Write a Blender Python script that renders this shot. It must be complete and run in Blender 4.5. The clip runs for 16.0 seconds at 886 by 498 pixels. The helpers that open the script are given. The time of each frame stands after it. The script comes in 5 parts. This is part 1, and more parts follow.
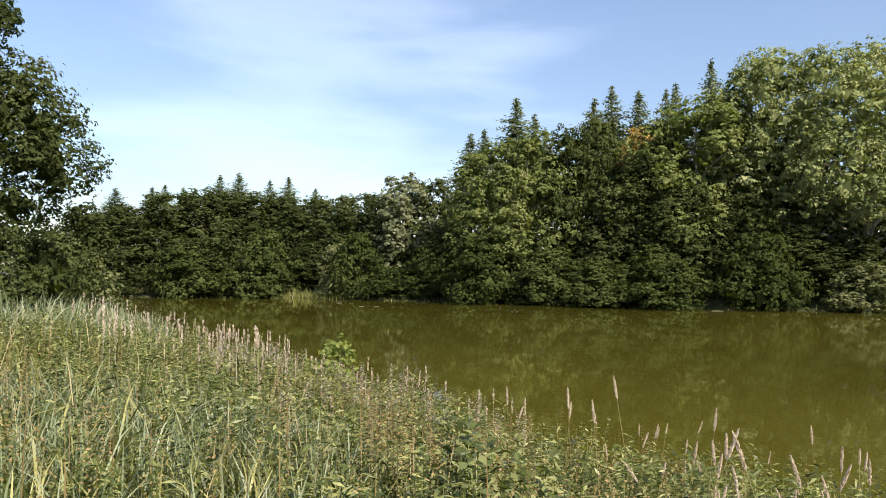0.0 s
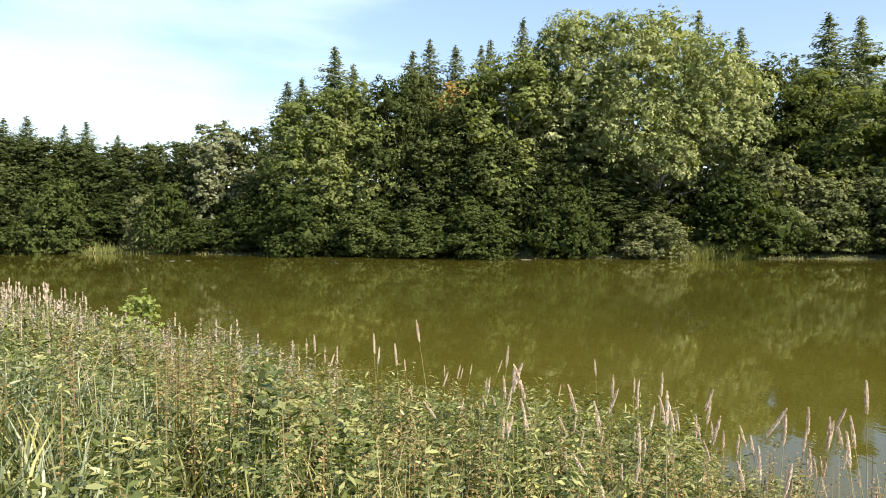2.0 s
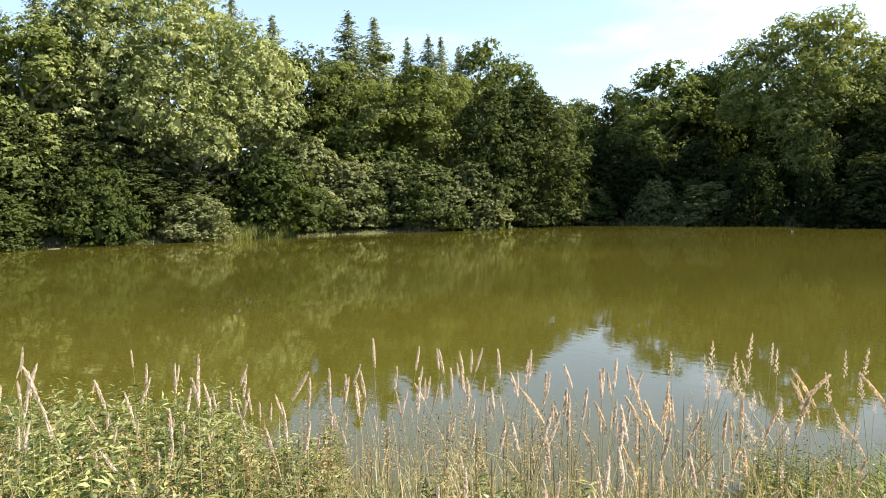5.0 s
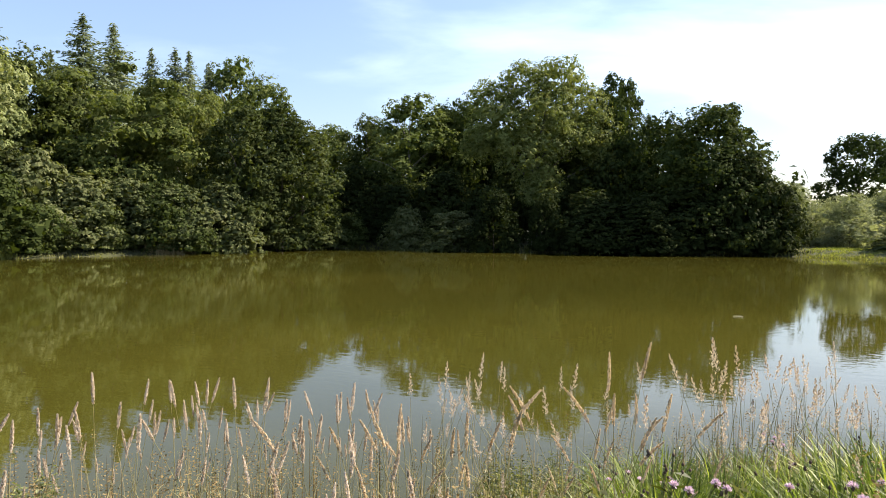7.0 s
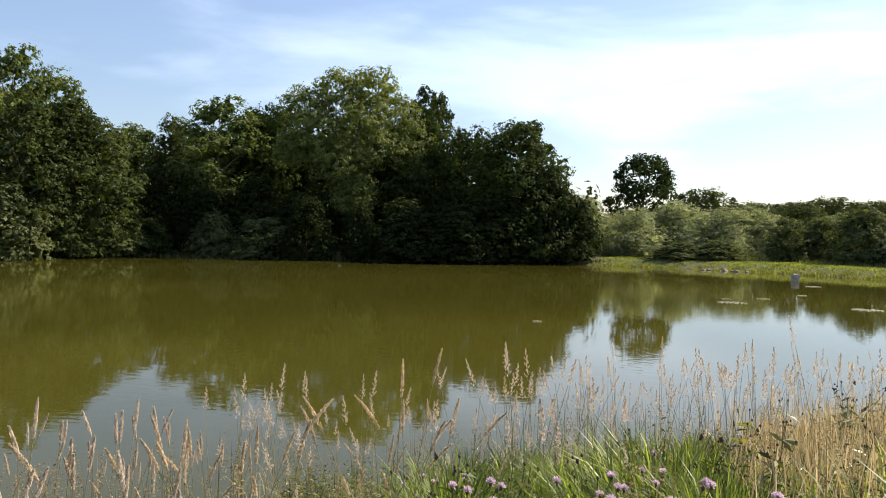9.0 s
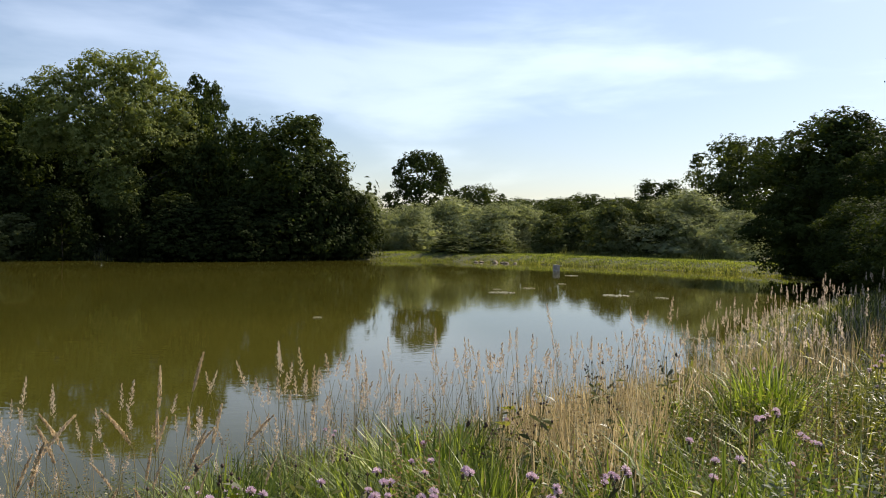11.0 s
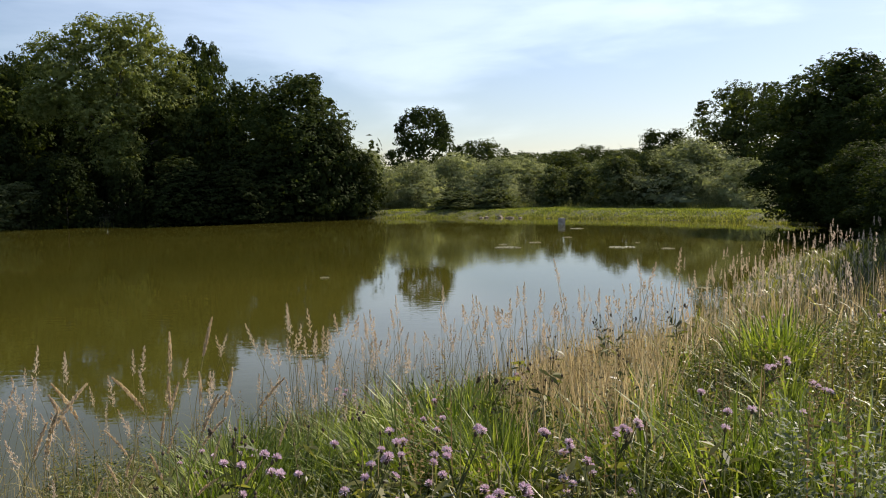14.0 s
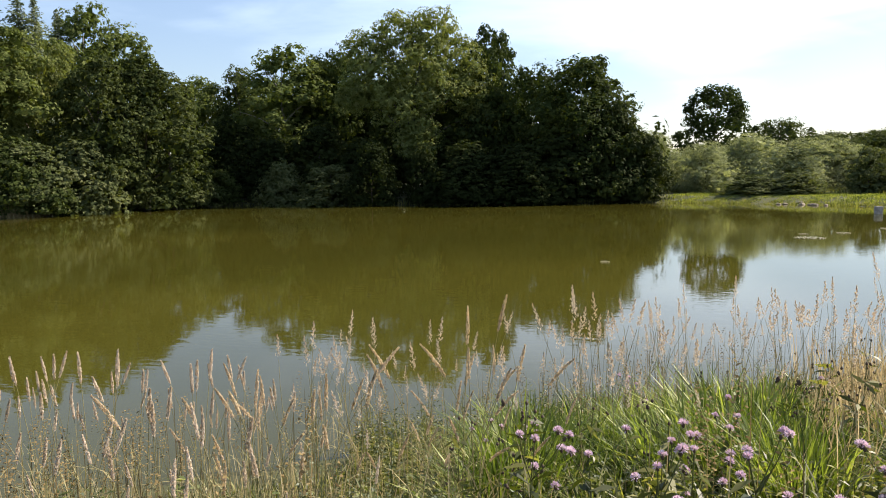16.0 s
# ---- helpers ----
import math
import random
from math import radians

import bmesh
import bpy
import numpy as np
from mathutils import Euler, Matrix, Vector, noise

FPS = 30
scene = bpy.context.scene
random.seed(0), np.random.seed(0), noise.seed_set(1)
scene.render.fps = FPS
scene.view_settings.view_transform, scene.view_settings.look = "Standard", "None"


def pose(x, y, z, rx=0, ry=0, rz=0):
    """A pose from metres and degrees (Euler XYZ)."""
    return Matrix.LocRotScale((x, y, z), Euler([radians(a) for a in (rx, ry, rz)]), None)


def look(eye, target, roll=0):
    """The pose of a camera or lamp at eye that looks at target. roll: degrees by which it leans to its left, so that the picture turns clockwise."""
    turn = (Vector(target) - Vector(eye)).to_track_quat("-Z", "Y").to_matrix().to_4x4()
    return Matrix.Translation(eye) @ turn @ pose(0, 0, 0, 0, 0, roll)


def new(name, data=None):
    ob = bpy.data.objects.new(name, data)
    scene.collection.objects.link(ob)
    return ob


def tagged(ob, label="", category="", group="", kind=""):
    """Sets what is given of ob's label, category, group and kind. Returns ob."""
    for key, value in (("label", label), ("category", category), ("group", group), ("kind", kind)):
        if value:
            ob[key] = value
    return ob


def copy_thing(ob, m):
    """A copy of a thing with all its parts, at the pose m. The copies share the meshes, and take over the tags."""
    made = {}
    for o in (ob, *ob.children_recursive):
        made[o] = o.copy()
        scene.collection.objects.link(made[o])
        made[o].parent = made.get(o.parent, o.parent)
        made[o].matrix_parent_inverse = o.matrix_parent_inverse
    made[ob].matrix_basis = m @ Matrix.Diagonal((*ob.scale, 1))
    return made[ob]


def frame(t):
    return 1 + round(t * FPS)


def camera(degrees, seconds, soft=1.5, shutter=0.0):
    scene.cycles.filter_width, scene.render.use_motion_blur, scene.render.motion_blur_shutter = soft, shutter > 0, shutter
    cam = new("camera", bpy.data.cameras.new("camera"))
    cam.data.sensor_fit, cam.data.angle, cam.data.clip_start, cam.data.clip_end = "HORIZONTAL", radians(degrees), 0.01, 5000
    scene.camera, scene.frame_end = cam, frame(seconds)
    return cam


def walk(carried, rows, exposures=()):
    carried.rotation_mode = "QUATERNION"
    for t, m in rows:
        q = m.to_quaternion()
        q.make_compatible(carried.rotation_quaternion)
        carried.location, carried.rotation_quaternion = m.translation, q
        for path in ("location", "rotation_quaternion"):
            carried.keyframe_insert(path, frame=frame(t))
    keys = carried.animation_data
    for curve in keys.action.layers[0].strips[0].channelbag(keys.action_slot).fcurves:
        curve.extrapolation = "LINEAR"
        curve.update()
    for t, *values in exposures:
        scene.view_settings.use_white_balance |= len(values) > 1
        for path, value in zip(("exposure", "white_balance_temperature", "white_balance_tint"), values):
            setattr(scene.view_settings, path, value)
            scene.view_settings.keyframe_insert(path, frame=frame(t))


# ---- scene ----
cam = camera(60.57, 16.0, soft=1.0)
PATH = [
    (0.0, pose(-0.021, 0.084, 3.009, 91.32, -0.18, 0.01)),
    (0.5, pose(0.003, 0.068, 3.001, 90.75, 0.29, -1.05)),
    (1.0, pose(0.033, 0.048, 2.993, 89.68, 0.51, -4.01)),
    (1.5, pose(0.068, 0.029, 2.985, 88.76, 0.39, -8.27)),
    (2.0, pose(0.100, 0.014, 2.980, 87.73, 0.03, -13.46)),
    (2.5, pose(0.121, 0.001, 2.978, 87.30, -0.49, -20.46)),
    (3.0, pose(0.130, -0.016, 2.980, 86.65, -0.22, -26.30)),
    (3.5, pose(0.135, -0.039, 2.982, 86.23, -0.17, -30.88)),
    (4.0, pose(0.143, -0.060, 2.983, 85.75, 0.19, -36.43)),
    (6.5, pose(0.207, -0.149, 2.989, 87.50, 0.61, -60.74)),
    (7.0, pose(0.216, -0.170, 2.992, 87.75, -0.39, -65.30)),
    (7.5, pose(0.221, -0.194, 2.995, 88.13, -0.99, -69.40)),
    (8.0, pose(0.227, -0.220, 2.997, 88.34, -1.10, -72.59)),
    (8.5, pose(0.234, -0.247, 2.997, 88.53, -0.84, -75.27)),
    (9.0, pose(0.245, -0.277, 2.997, 88.53, -1.12, -79.20)),
    (9.5, pose(0.261, -0.305, 2.997, 88.65, -1.31, -83.43)),
    (10.0, pose(0.281, -0.324, 2.997, 88.67, -1.11, -88.25)),
    (12.5, pose(0.378, -0.365, 3.003, 87.62, -0.18, -100.04)),
    (13.0, pose(0.385, -0.366, 3.003, 87.03, 0.24, -99.96)),
    (13.5, pose(0.379, -0.360, 3.003, 86.12, 0.39, -98.66)),
    (14.0, pose(0.365, -0.348, 3.005, 85.16, 0.95, -95.30)),
    (14.5, pose(0.349, -0.332, 3.008, 84.93, 1.00, -90.62)),
    (15.0, pose(0.335, -0.314, 3.010, 84.80, 0.95, -84.92)),
    (15.5, pose(0.325, -0.296, 3.012, 84.53, 1.18, -79.39)),
    (16.0, pose(0.316, -0.278, 3.013, 84.20, 0.78, -74.38)),
]
EXPOSURES = [(0.0, 0.98), (1.5, 1.2), (2.5, 1.55), (3.5, 1.78), (4.2, 1.75), (6.5, 1.4), (7.0, 1.25), (9.0, 0.92), (10.0, 0.74), (12.5, 0.28), (13.0, 0.26), (14.0, 0.48), (14.5, 0.62), (16.0, 1.02)]
walk(cam, PATH, EXPOSURES)

# ---- sky, sun ----
SUN_AZ, SUN_EL = 143.0, 40.0       # degrees clockwise from +y, and above the horizon
world = bpy.data.worlds.new("world")
scene.world = world
world.use_nodes = True
wn, wl = world.node_tree.nodes, world.node_tree.links
wn.clear()
w_out = wn.new("ShaderNodeOutputWorld")
w_bg = wn.new("ShaderNodeBackground")
w_bg.inputs["Strength"].default_value = 0.072
sky = wn.new("ShaderNodeTexSky")
sky.sky_type = "NISHITA"
sky.sun_disc = False
sky.sun_elevation = radians(SUN_EL)
sky.sun_rotation = radians(SUN_AZ)
sky.air_density, sky.dust_density, sky.ozone_density = 1.0, 0.5, 3.0
# soft high cloud over a hazy blue sky
w_co = wn.new("ShaderNodeTexCoord")
w_map = wn.new("ShaderNodeMapping")
w_map.inputs["Scale"].default_value = (1.0, 1.0, 4.5)
w_map.inputs["Location"].default_value = (2.35, 0.4, 0.1)
wl.new(w_co.outputs["Generated"], w_map.inputs[0])
w_no = wn.new("ShaderNodeTexNoise")
w_no.inputs["Scale"].default_value = 1.6
w_no.inputs["Detail"].default_value = 8.0
w_no.inputs["Roughness"].default_value = 0.48
w_no.inputs["Distortion"].default_value = 0.35
wl.new(w_map.outputs[0], w_no.inputs["Vector"])
w_rmp = wn.new("ShaderNodeMapRange")
w_rmp.interpolation_type = "SMOOTHSTEP"
w_rmp.inputs["From Min"].default_value = 0.46
w_rmp.inputs["From Max"].default_value = 0.66
w_rmp.inputs["To Min"].default_value = 0.20
w_rmp.inputs["To Max"].default_value = 1.0
# more haze low down, more blue higher up
w_sep = wn.new("ShaderNodeSeparateXYZ")
wl.new(w_co.outputs["Generated"], w_sep.inputs[0])
w_low = wn.new("ShaderNodeMapRange")
w_low.inputs["From Min"].default_value, w_low.inputs["From Max"].default_value = 0.02, 0.42
w_low.inputs["To Min"].default_value, w_low.inputs["To Max"].default_value = 0.03, -0.04
wl.new(w_sep.outputs["Z"], w_low.inputs["Value"])
w_sum = wn.new("ShaderNodeMath"); w_sum.operation = "ADD"
# thin streaks drawn out along the wind
w_map2 = wn.new("ShaderNodeMapping")
w_map2.inputs["Scale"].default_value = (1.0, 1.3, 5.5)
w_map2.inputs["Location"].default_value = (0.3, 1.7, 0.4)
wl.new(w_co.outputs["Generated"], w_map2.inputs[0])
w_no2 = wn.new("ShaderNodeTexNoise")
w_no2.inputs["Scale"].default_value = 3.6
w_no2.inputs["Detail"].default_value = 6.0
w_no2.inputs["Distortion"].default_value = 0.8
wl.new(w_map2.outputs[0], w_no2.inputs["Vector"])
w_both = wn.new("ShaderNodeMath"); w_both.operation = "MULTIPLY_ADD"
w_both.inputs[1].default_value = 0.22
wl.new(w_no2.outputs["Fac"], w_both.inputs[0])
w_less = wn.new("ShaderNodeMath"); w_less.operation = "SUBTRACT"
w_less.inputs[1].default_value = 0.11
wl.new(w_no.outputs["Fac"], w_less.inputs[0])
wl.new(w_less.outputs[0], w_both.inputs[2])
wl.new(w_both.outputs[0], w_sum.inputs[0])
wl.new(w_low.outputs[0], w_sum.inputs[1])
wl.new(w_sum.outputs[0], w_rmp.inputs["Value"])
w_mix = wn.new("ShaderNodeMix"); w_mix.data_type = "RGBA"; w_mix.blend_type = "ADD"
wl.new(w_rmp.outputs[0], w_mix.inputs["Factor"])
w_clear = wn.new("ShaderNodeVectorMath"); w_clear.operation = "MULTIPLY"
w_clear.inputs[1].default_value = (1.42, 1.31, 1.29)
wl.new(sky.outputs[0], w_clear.inputs[0])
w_dim = wn.new("ShaderNodeMapRange")
w_dim.inputs["From Min"].default_value, w_dim.inputs["From Max"].default_value = 0.0, 0.30
w_dim.inputs["To Min"].default_value, w_dim.inputs["To Max"].default_value = 0.74, 1.0
wl.new(w_sep.outputs["Z"], w_dim.inputs["Value"])
w_air = wn.new("ShaderNodeVectorMath"); w_air.operation = "SCALE"
wl.new(w_clear.outputs[0], w_air.inputs[0])
wl.new(w_dim.outputs[0], w_air.inputs["Scale"])
wl.new(w_air.outputs[0], w_mix.inputs["A"])
# the cloud is brighter on the sun's side
w_dot = wn.new("ShaderNodeVectorMath"); w_dot.operation = "DOT_PRODUCT"
wl.new(w_co.outputs["Generated"], w_dot.inputs[0])
w_dot.inputs[1].default_value = (math.sin(radians(SUN_AZ)) * math.cos(radians(SUN_EL)), math.cos(radians(SUN_AZ)) * math.cos(radians(SUN_EL)), math.sin(radians(SUN_EL)))
w_side = wn.new("ShaderNodeMapRange")
w_side.interpolation_type = "SMOOTHSTEP"
w_side.inputs["From Min"].default_value, w_side.inputs["From Max"].default_value = -0.3, 1.0
w_side.inputs["To Min"].default_value, w_side.inputs["To Max"].default_value = 1.85, 4.1
wl.new(w_dot.outputs["Value"], w_side.inputs["Value"])
w_rgb = wn.new("ShaderNodeCombineXYZ")
for k in range(3):
    wl.new(w_side.outputs[0], w_rgb.inputs[k])
wl.new(w_rgb.outputs[0], w_mix.inputs["B"])
wl.new(w_mix.outputs["Result"], w_bg.inputs["Color"])
wl.new(w_bg.outputs[0], w_out.inputs["Surface"])

sun_dir = Vector((math.sin(radians(SUN_AZ)) * math.cos(radians(SUN_EL)),
                  math.cos(radians(SUN_AZ)) * math.cos(radians(SUN_EL)), math.sin(radians(SUN_EL))))
sun_data = bpy.data.lights.new("sun", "SUN")
sun_data.energy, sun_data.angle, sun_data.color = 5.0, radians(0.55), (1.0, 0.875, 0.74)
sun = new("sun", sun_data)
sun.matrix_world = look(sun_dir * 200, (0, 0, 0))


# ---- materials ----
def base_mat(name):
    m = bpy.data.materials.new(name)
    m.use_nodes = True
    n, l = m.node_tree.nodes, m.node_tree.links
    return m, n, l, n["Principled BSDF"], n["Material Output"]


def leaf_mat(name, dark, mid, light, translucent=0.30, rough=0.7, scale=0.25, sheen=0.03, through_tint=(1.6, 1.65, 0.55), single=0.42):
    """Leaves: tint by leaf, and slow drifts of tint through the crown."""
    m, n, l, p, out = base_mat(name)
    geo = n.new("ShaderNodeNewGeometry")
    info = n.new("ShaderNodeObjectInfo")
    no = n.new("ShaderNodeTexNoise")
    no.inputs["Scale"].default_value = scale
    no.inputs["Detail"].default_value = 3
    l.new(geo.outputs["Position"], no.inputs["Vector"])
    add = n.new("ShaderNodeMath"); add.operation = "MULTIPLY_ADD"
    add.inputs[1].default_value = single
    l.new(geo.outputs["Random Per Island"], add.inputs[0])
    mul = n.new("ShaderNodeMath"); mul.operation = "MULTIPLY_ADD"
    mul.inputs[1].default_value = 0.9
    mul.inputs[2].default_value = 0.01 - 0.5 * single
    l.new(no.outputs["Fac"], mul.inputs[0])
    l.new(mul.outputs[0], add.inputs[2])
    obr = n.new("ShaderNodeMath"); obr.operation = "MULTIPLY_ADD"
    obr.inputs[1].default_value = 0.22
    l.new(info.outputs["Random"], obr.inputs[0])
    l.new(add.outputs[0], obr.inputs[2])
    ramp = n.new("ShaderNodeValToRGB")
    e = ramp.color_ramp.elements
    e[0].position, e[0].color = 0.1, (*dark, 1)
    e[1].position, e[1].color = 1.0, (*light, 1)
    x = e.new(0.55); x.color = (*mid, 1)
    l.new(obr.outputs[0], ramp.inputs[0])
    l.new(ramp.outputs[0], p.inputs["Base Color"])
    p.inputs["Roughness"].default_value = rough
    p.inputs["Specular IOR Level"].default_value = sheen
    tr = n.new("ShaderNodeBsdfTranslucent")
    bright = n.new("ShaderNodeMix"); bright.data_type = "RGBA"; bright.blend_type = "MULTIPLY"
    bright.inputs["Factor"].default_value = 1.0
    bright.inputs["B"].default_value = (*through_tint, 1)
    l.new(ramp.outputs[0], bright.inputs["A"])
    l.new(bright.outputs["Result"], tr.inputs["Color"])
    mx = n.new("ShaderNodeMixShader")
    mx.inputs[0].default_value = translucent
    l.new(p.outputs[0], mx.inputs[1])
    l.new(tr.outputs[0], mx.inputs[2])
    l.new(mx.outputs[0], out.inputs["Surface"])
    return m


def rough_mat(name, a, b, scale=3.0, rough=0.85, bump=0.4, stretch=(1, 1, 1), detail=6.0):
    """Bark, earth, stone: two scales of mottling and relief."""
    m, n, l, p, out = base_mat(name)
    co = n.new("ShaderNodeTexCoord")
    mp = n.new("ShaderNodeMapping")
    mp.inputs["Scale"].default_value = stretch
    l.new(co.outputs["Object"], mp.inputs[0])
    no = n.new("ShaderNodeTexNoise")
    no.inputs["Scale"].default_value = scale
    no.inputs["Detail"].default_value = detail
    l.new(mp.outputs[0], no.inputs["Vector"])
    no2 = n.new("ShaderNodeTexNoise")
    no2.inputs["Scale"].default_value = scale * 7
    no2.inputs["Detail"].default_value = 4
    l.new(mp.outputs[0], no2.inputs["Vector"])
    mean = n.new("ShaderNodeMath"); mean.operation = "MULTIPLY_ADD"
    mean.inputs[1].default_value = 0.45
    l.new(no2.outputs["Fac"], mean.inputs[0])
    sc = n.new("ShaderNodeMath"); sc.operation = "MULTIPLY"; sc.inputs[1].default_value = 0.6
    l.new(no.outputs["Fac"], sc.inputs[0])
    l.new(sc.outputs[0], mean.inputs[2])
    ramp = n.new("ShaderNodeValToRGB")
    ramp.color_ramp.elements[0].position, ramp.color_ramp.elements[0].color = 0.36, (*a, 1)
    ramp.color_ramp.elements[1].position, ramp.color_ramp.elements[1].color = 0.68, (*b, 1)
    l.new(mean.outputs[0], ramp.inputs[0])
    l.new(ramp.outputs[0], p.inputs["Base Color"])
    p.inputs["Roughness"].default_value = rough
    bu = n.new("ShaderNodeBump")
    bu.inputs["Strength"].default_value = bump
    bu.inputs["Distance"].default_value = 0.05
    l.new(mean.outputs[0], bu.inputs["Height"])
    l.new(bu.outputs[0], p.inputs["Normal"])
    return m


def water_mat():
    m, n, l, p, out = base_mat("pond_water")
    co = n.new("ShaderNodeTexCoord")
    silt = n.new("ShaderNodeTexNoise")
    silt.inputs["Scale"].default_value = 0.07
    silt.inputs["Detail"].default_value = 5
    l.new(co.outputs["Object"], silt.inputs["Vector"])
    ramp = n.new("ShaderNodeValToRGB")
    ramp.color_ramp.elements[0].position, ramp.color_ramp.elements[0].color = 0.35, (0.0495, 0.0478, 0.0072, 1)
    ramp.color_ramp.elements[1].position, ramp.color_ramp.elements[1].color = 0.7, (0.0728, 0.0668, 0.0104, 1)
    l.new(silt.outputs["Fac"], ramp.inputs[0])
    l.new(ramp.outputs[0], p.inputs["Base Color"])
    p.inputs["Roughness"].default_value = 0.02
    p.inputs["IOR"].default_value = 1.33
    # faint ripples; a light breeze roughens some areas more
    calm = n.new("ShaderNodeTexNoise")
    calm.inputs["Scale"].default_value = 0.09
    calm.inputs["Detail"].default_value = 2
    l.new(co.outputs["Object"], calm.inputs["Vector"])
    amount = n.new("ShaderNodeMapRange")
    amount.inputs["From Min"].default_value, amount.inputs["From Max"].default_value = 0.35, 0.7
    amount.inputs["To Min"].default_value, amount.inputs["To Max"].default_value = 0.35, 1.0
    l.new(calm.outputs["Fac"], amount.inputs["Value"])
    mp = n.new("ShaderNodeMapping")
    mp.inputs["Rotation"].default_value = (0, 0, radians(-20))
    mp.inputs["Scale"].default_value = (1.0, 0.45, 1.0)
    l.new(co.outputs["Object"], mp.inputs[0])
    rip = n.new("ShaderNodeTexNoise")
    rip.inputs["Scale"].default_value = 5.0
    rip.inputs["Detail"].default_value = 2.5
    l.new(mp.outputs[0], rip.inputs["Vector"])
    mul = n.new("ShaderNodeMath"); mul.operation = "MULTIPLY"
    l.new(rip.outputs["Fac"], mul.inputs[0])
    l.new(amount.outputs[0], mul.inputs[1])
    bu = n.new("ShaderNodeBump")
    bu.inputs["Strength"].default_value = 0.25
    bu.inputs["Distance"].default_value = 0.010
    l.new(mul.outputs[0], bu.inputs["Height"])
    l.new(bu.outputs[0], p.inputs["Normal"])
    return m


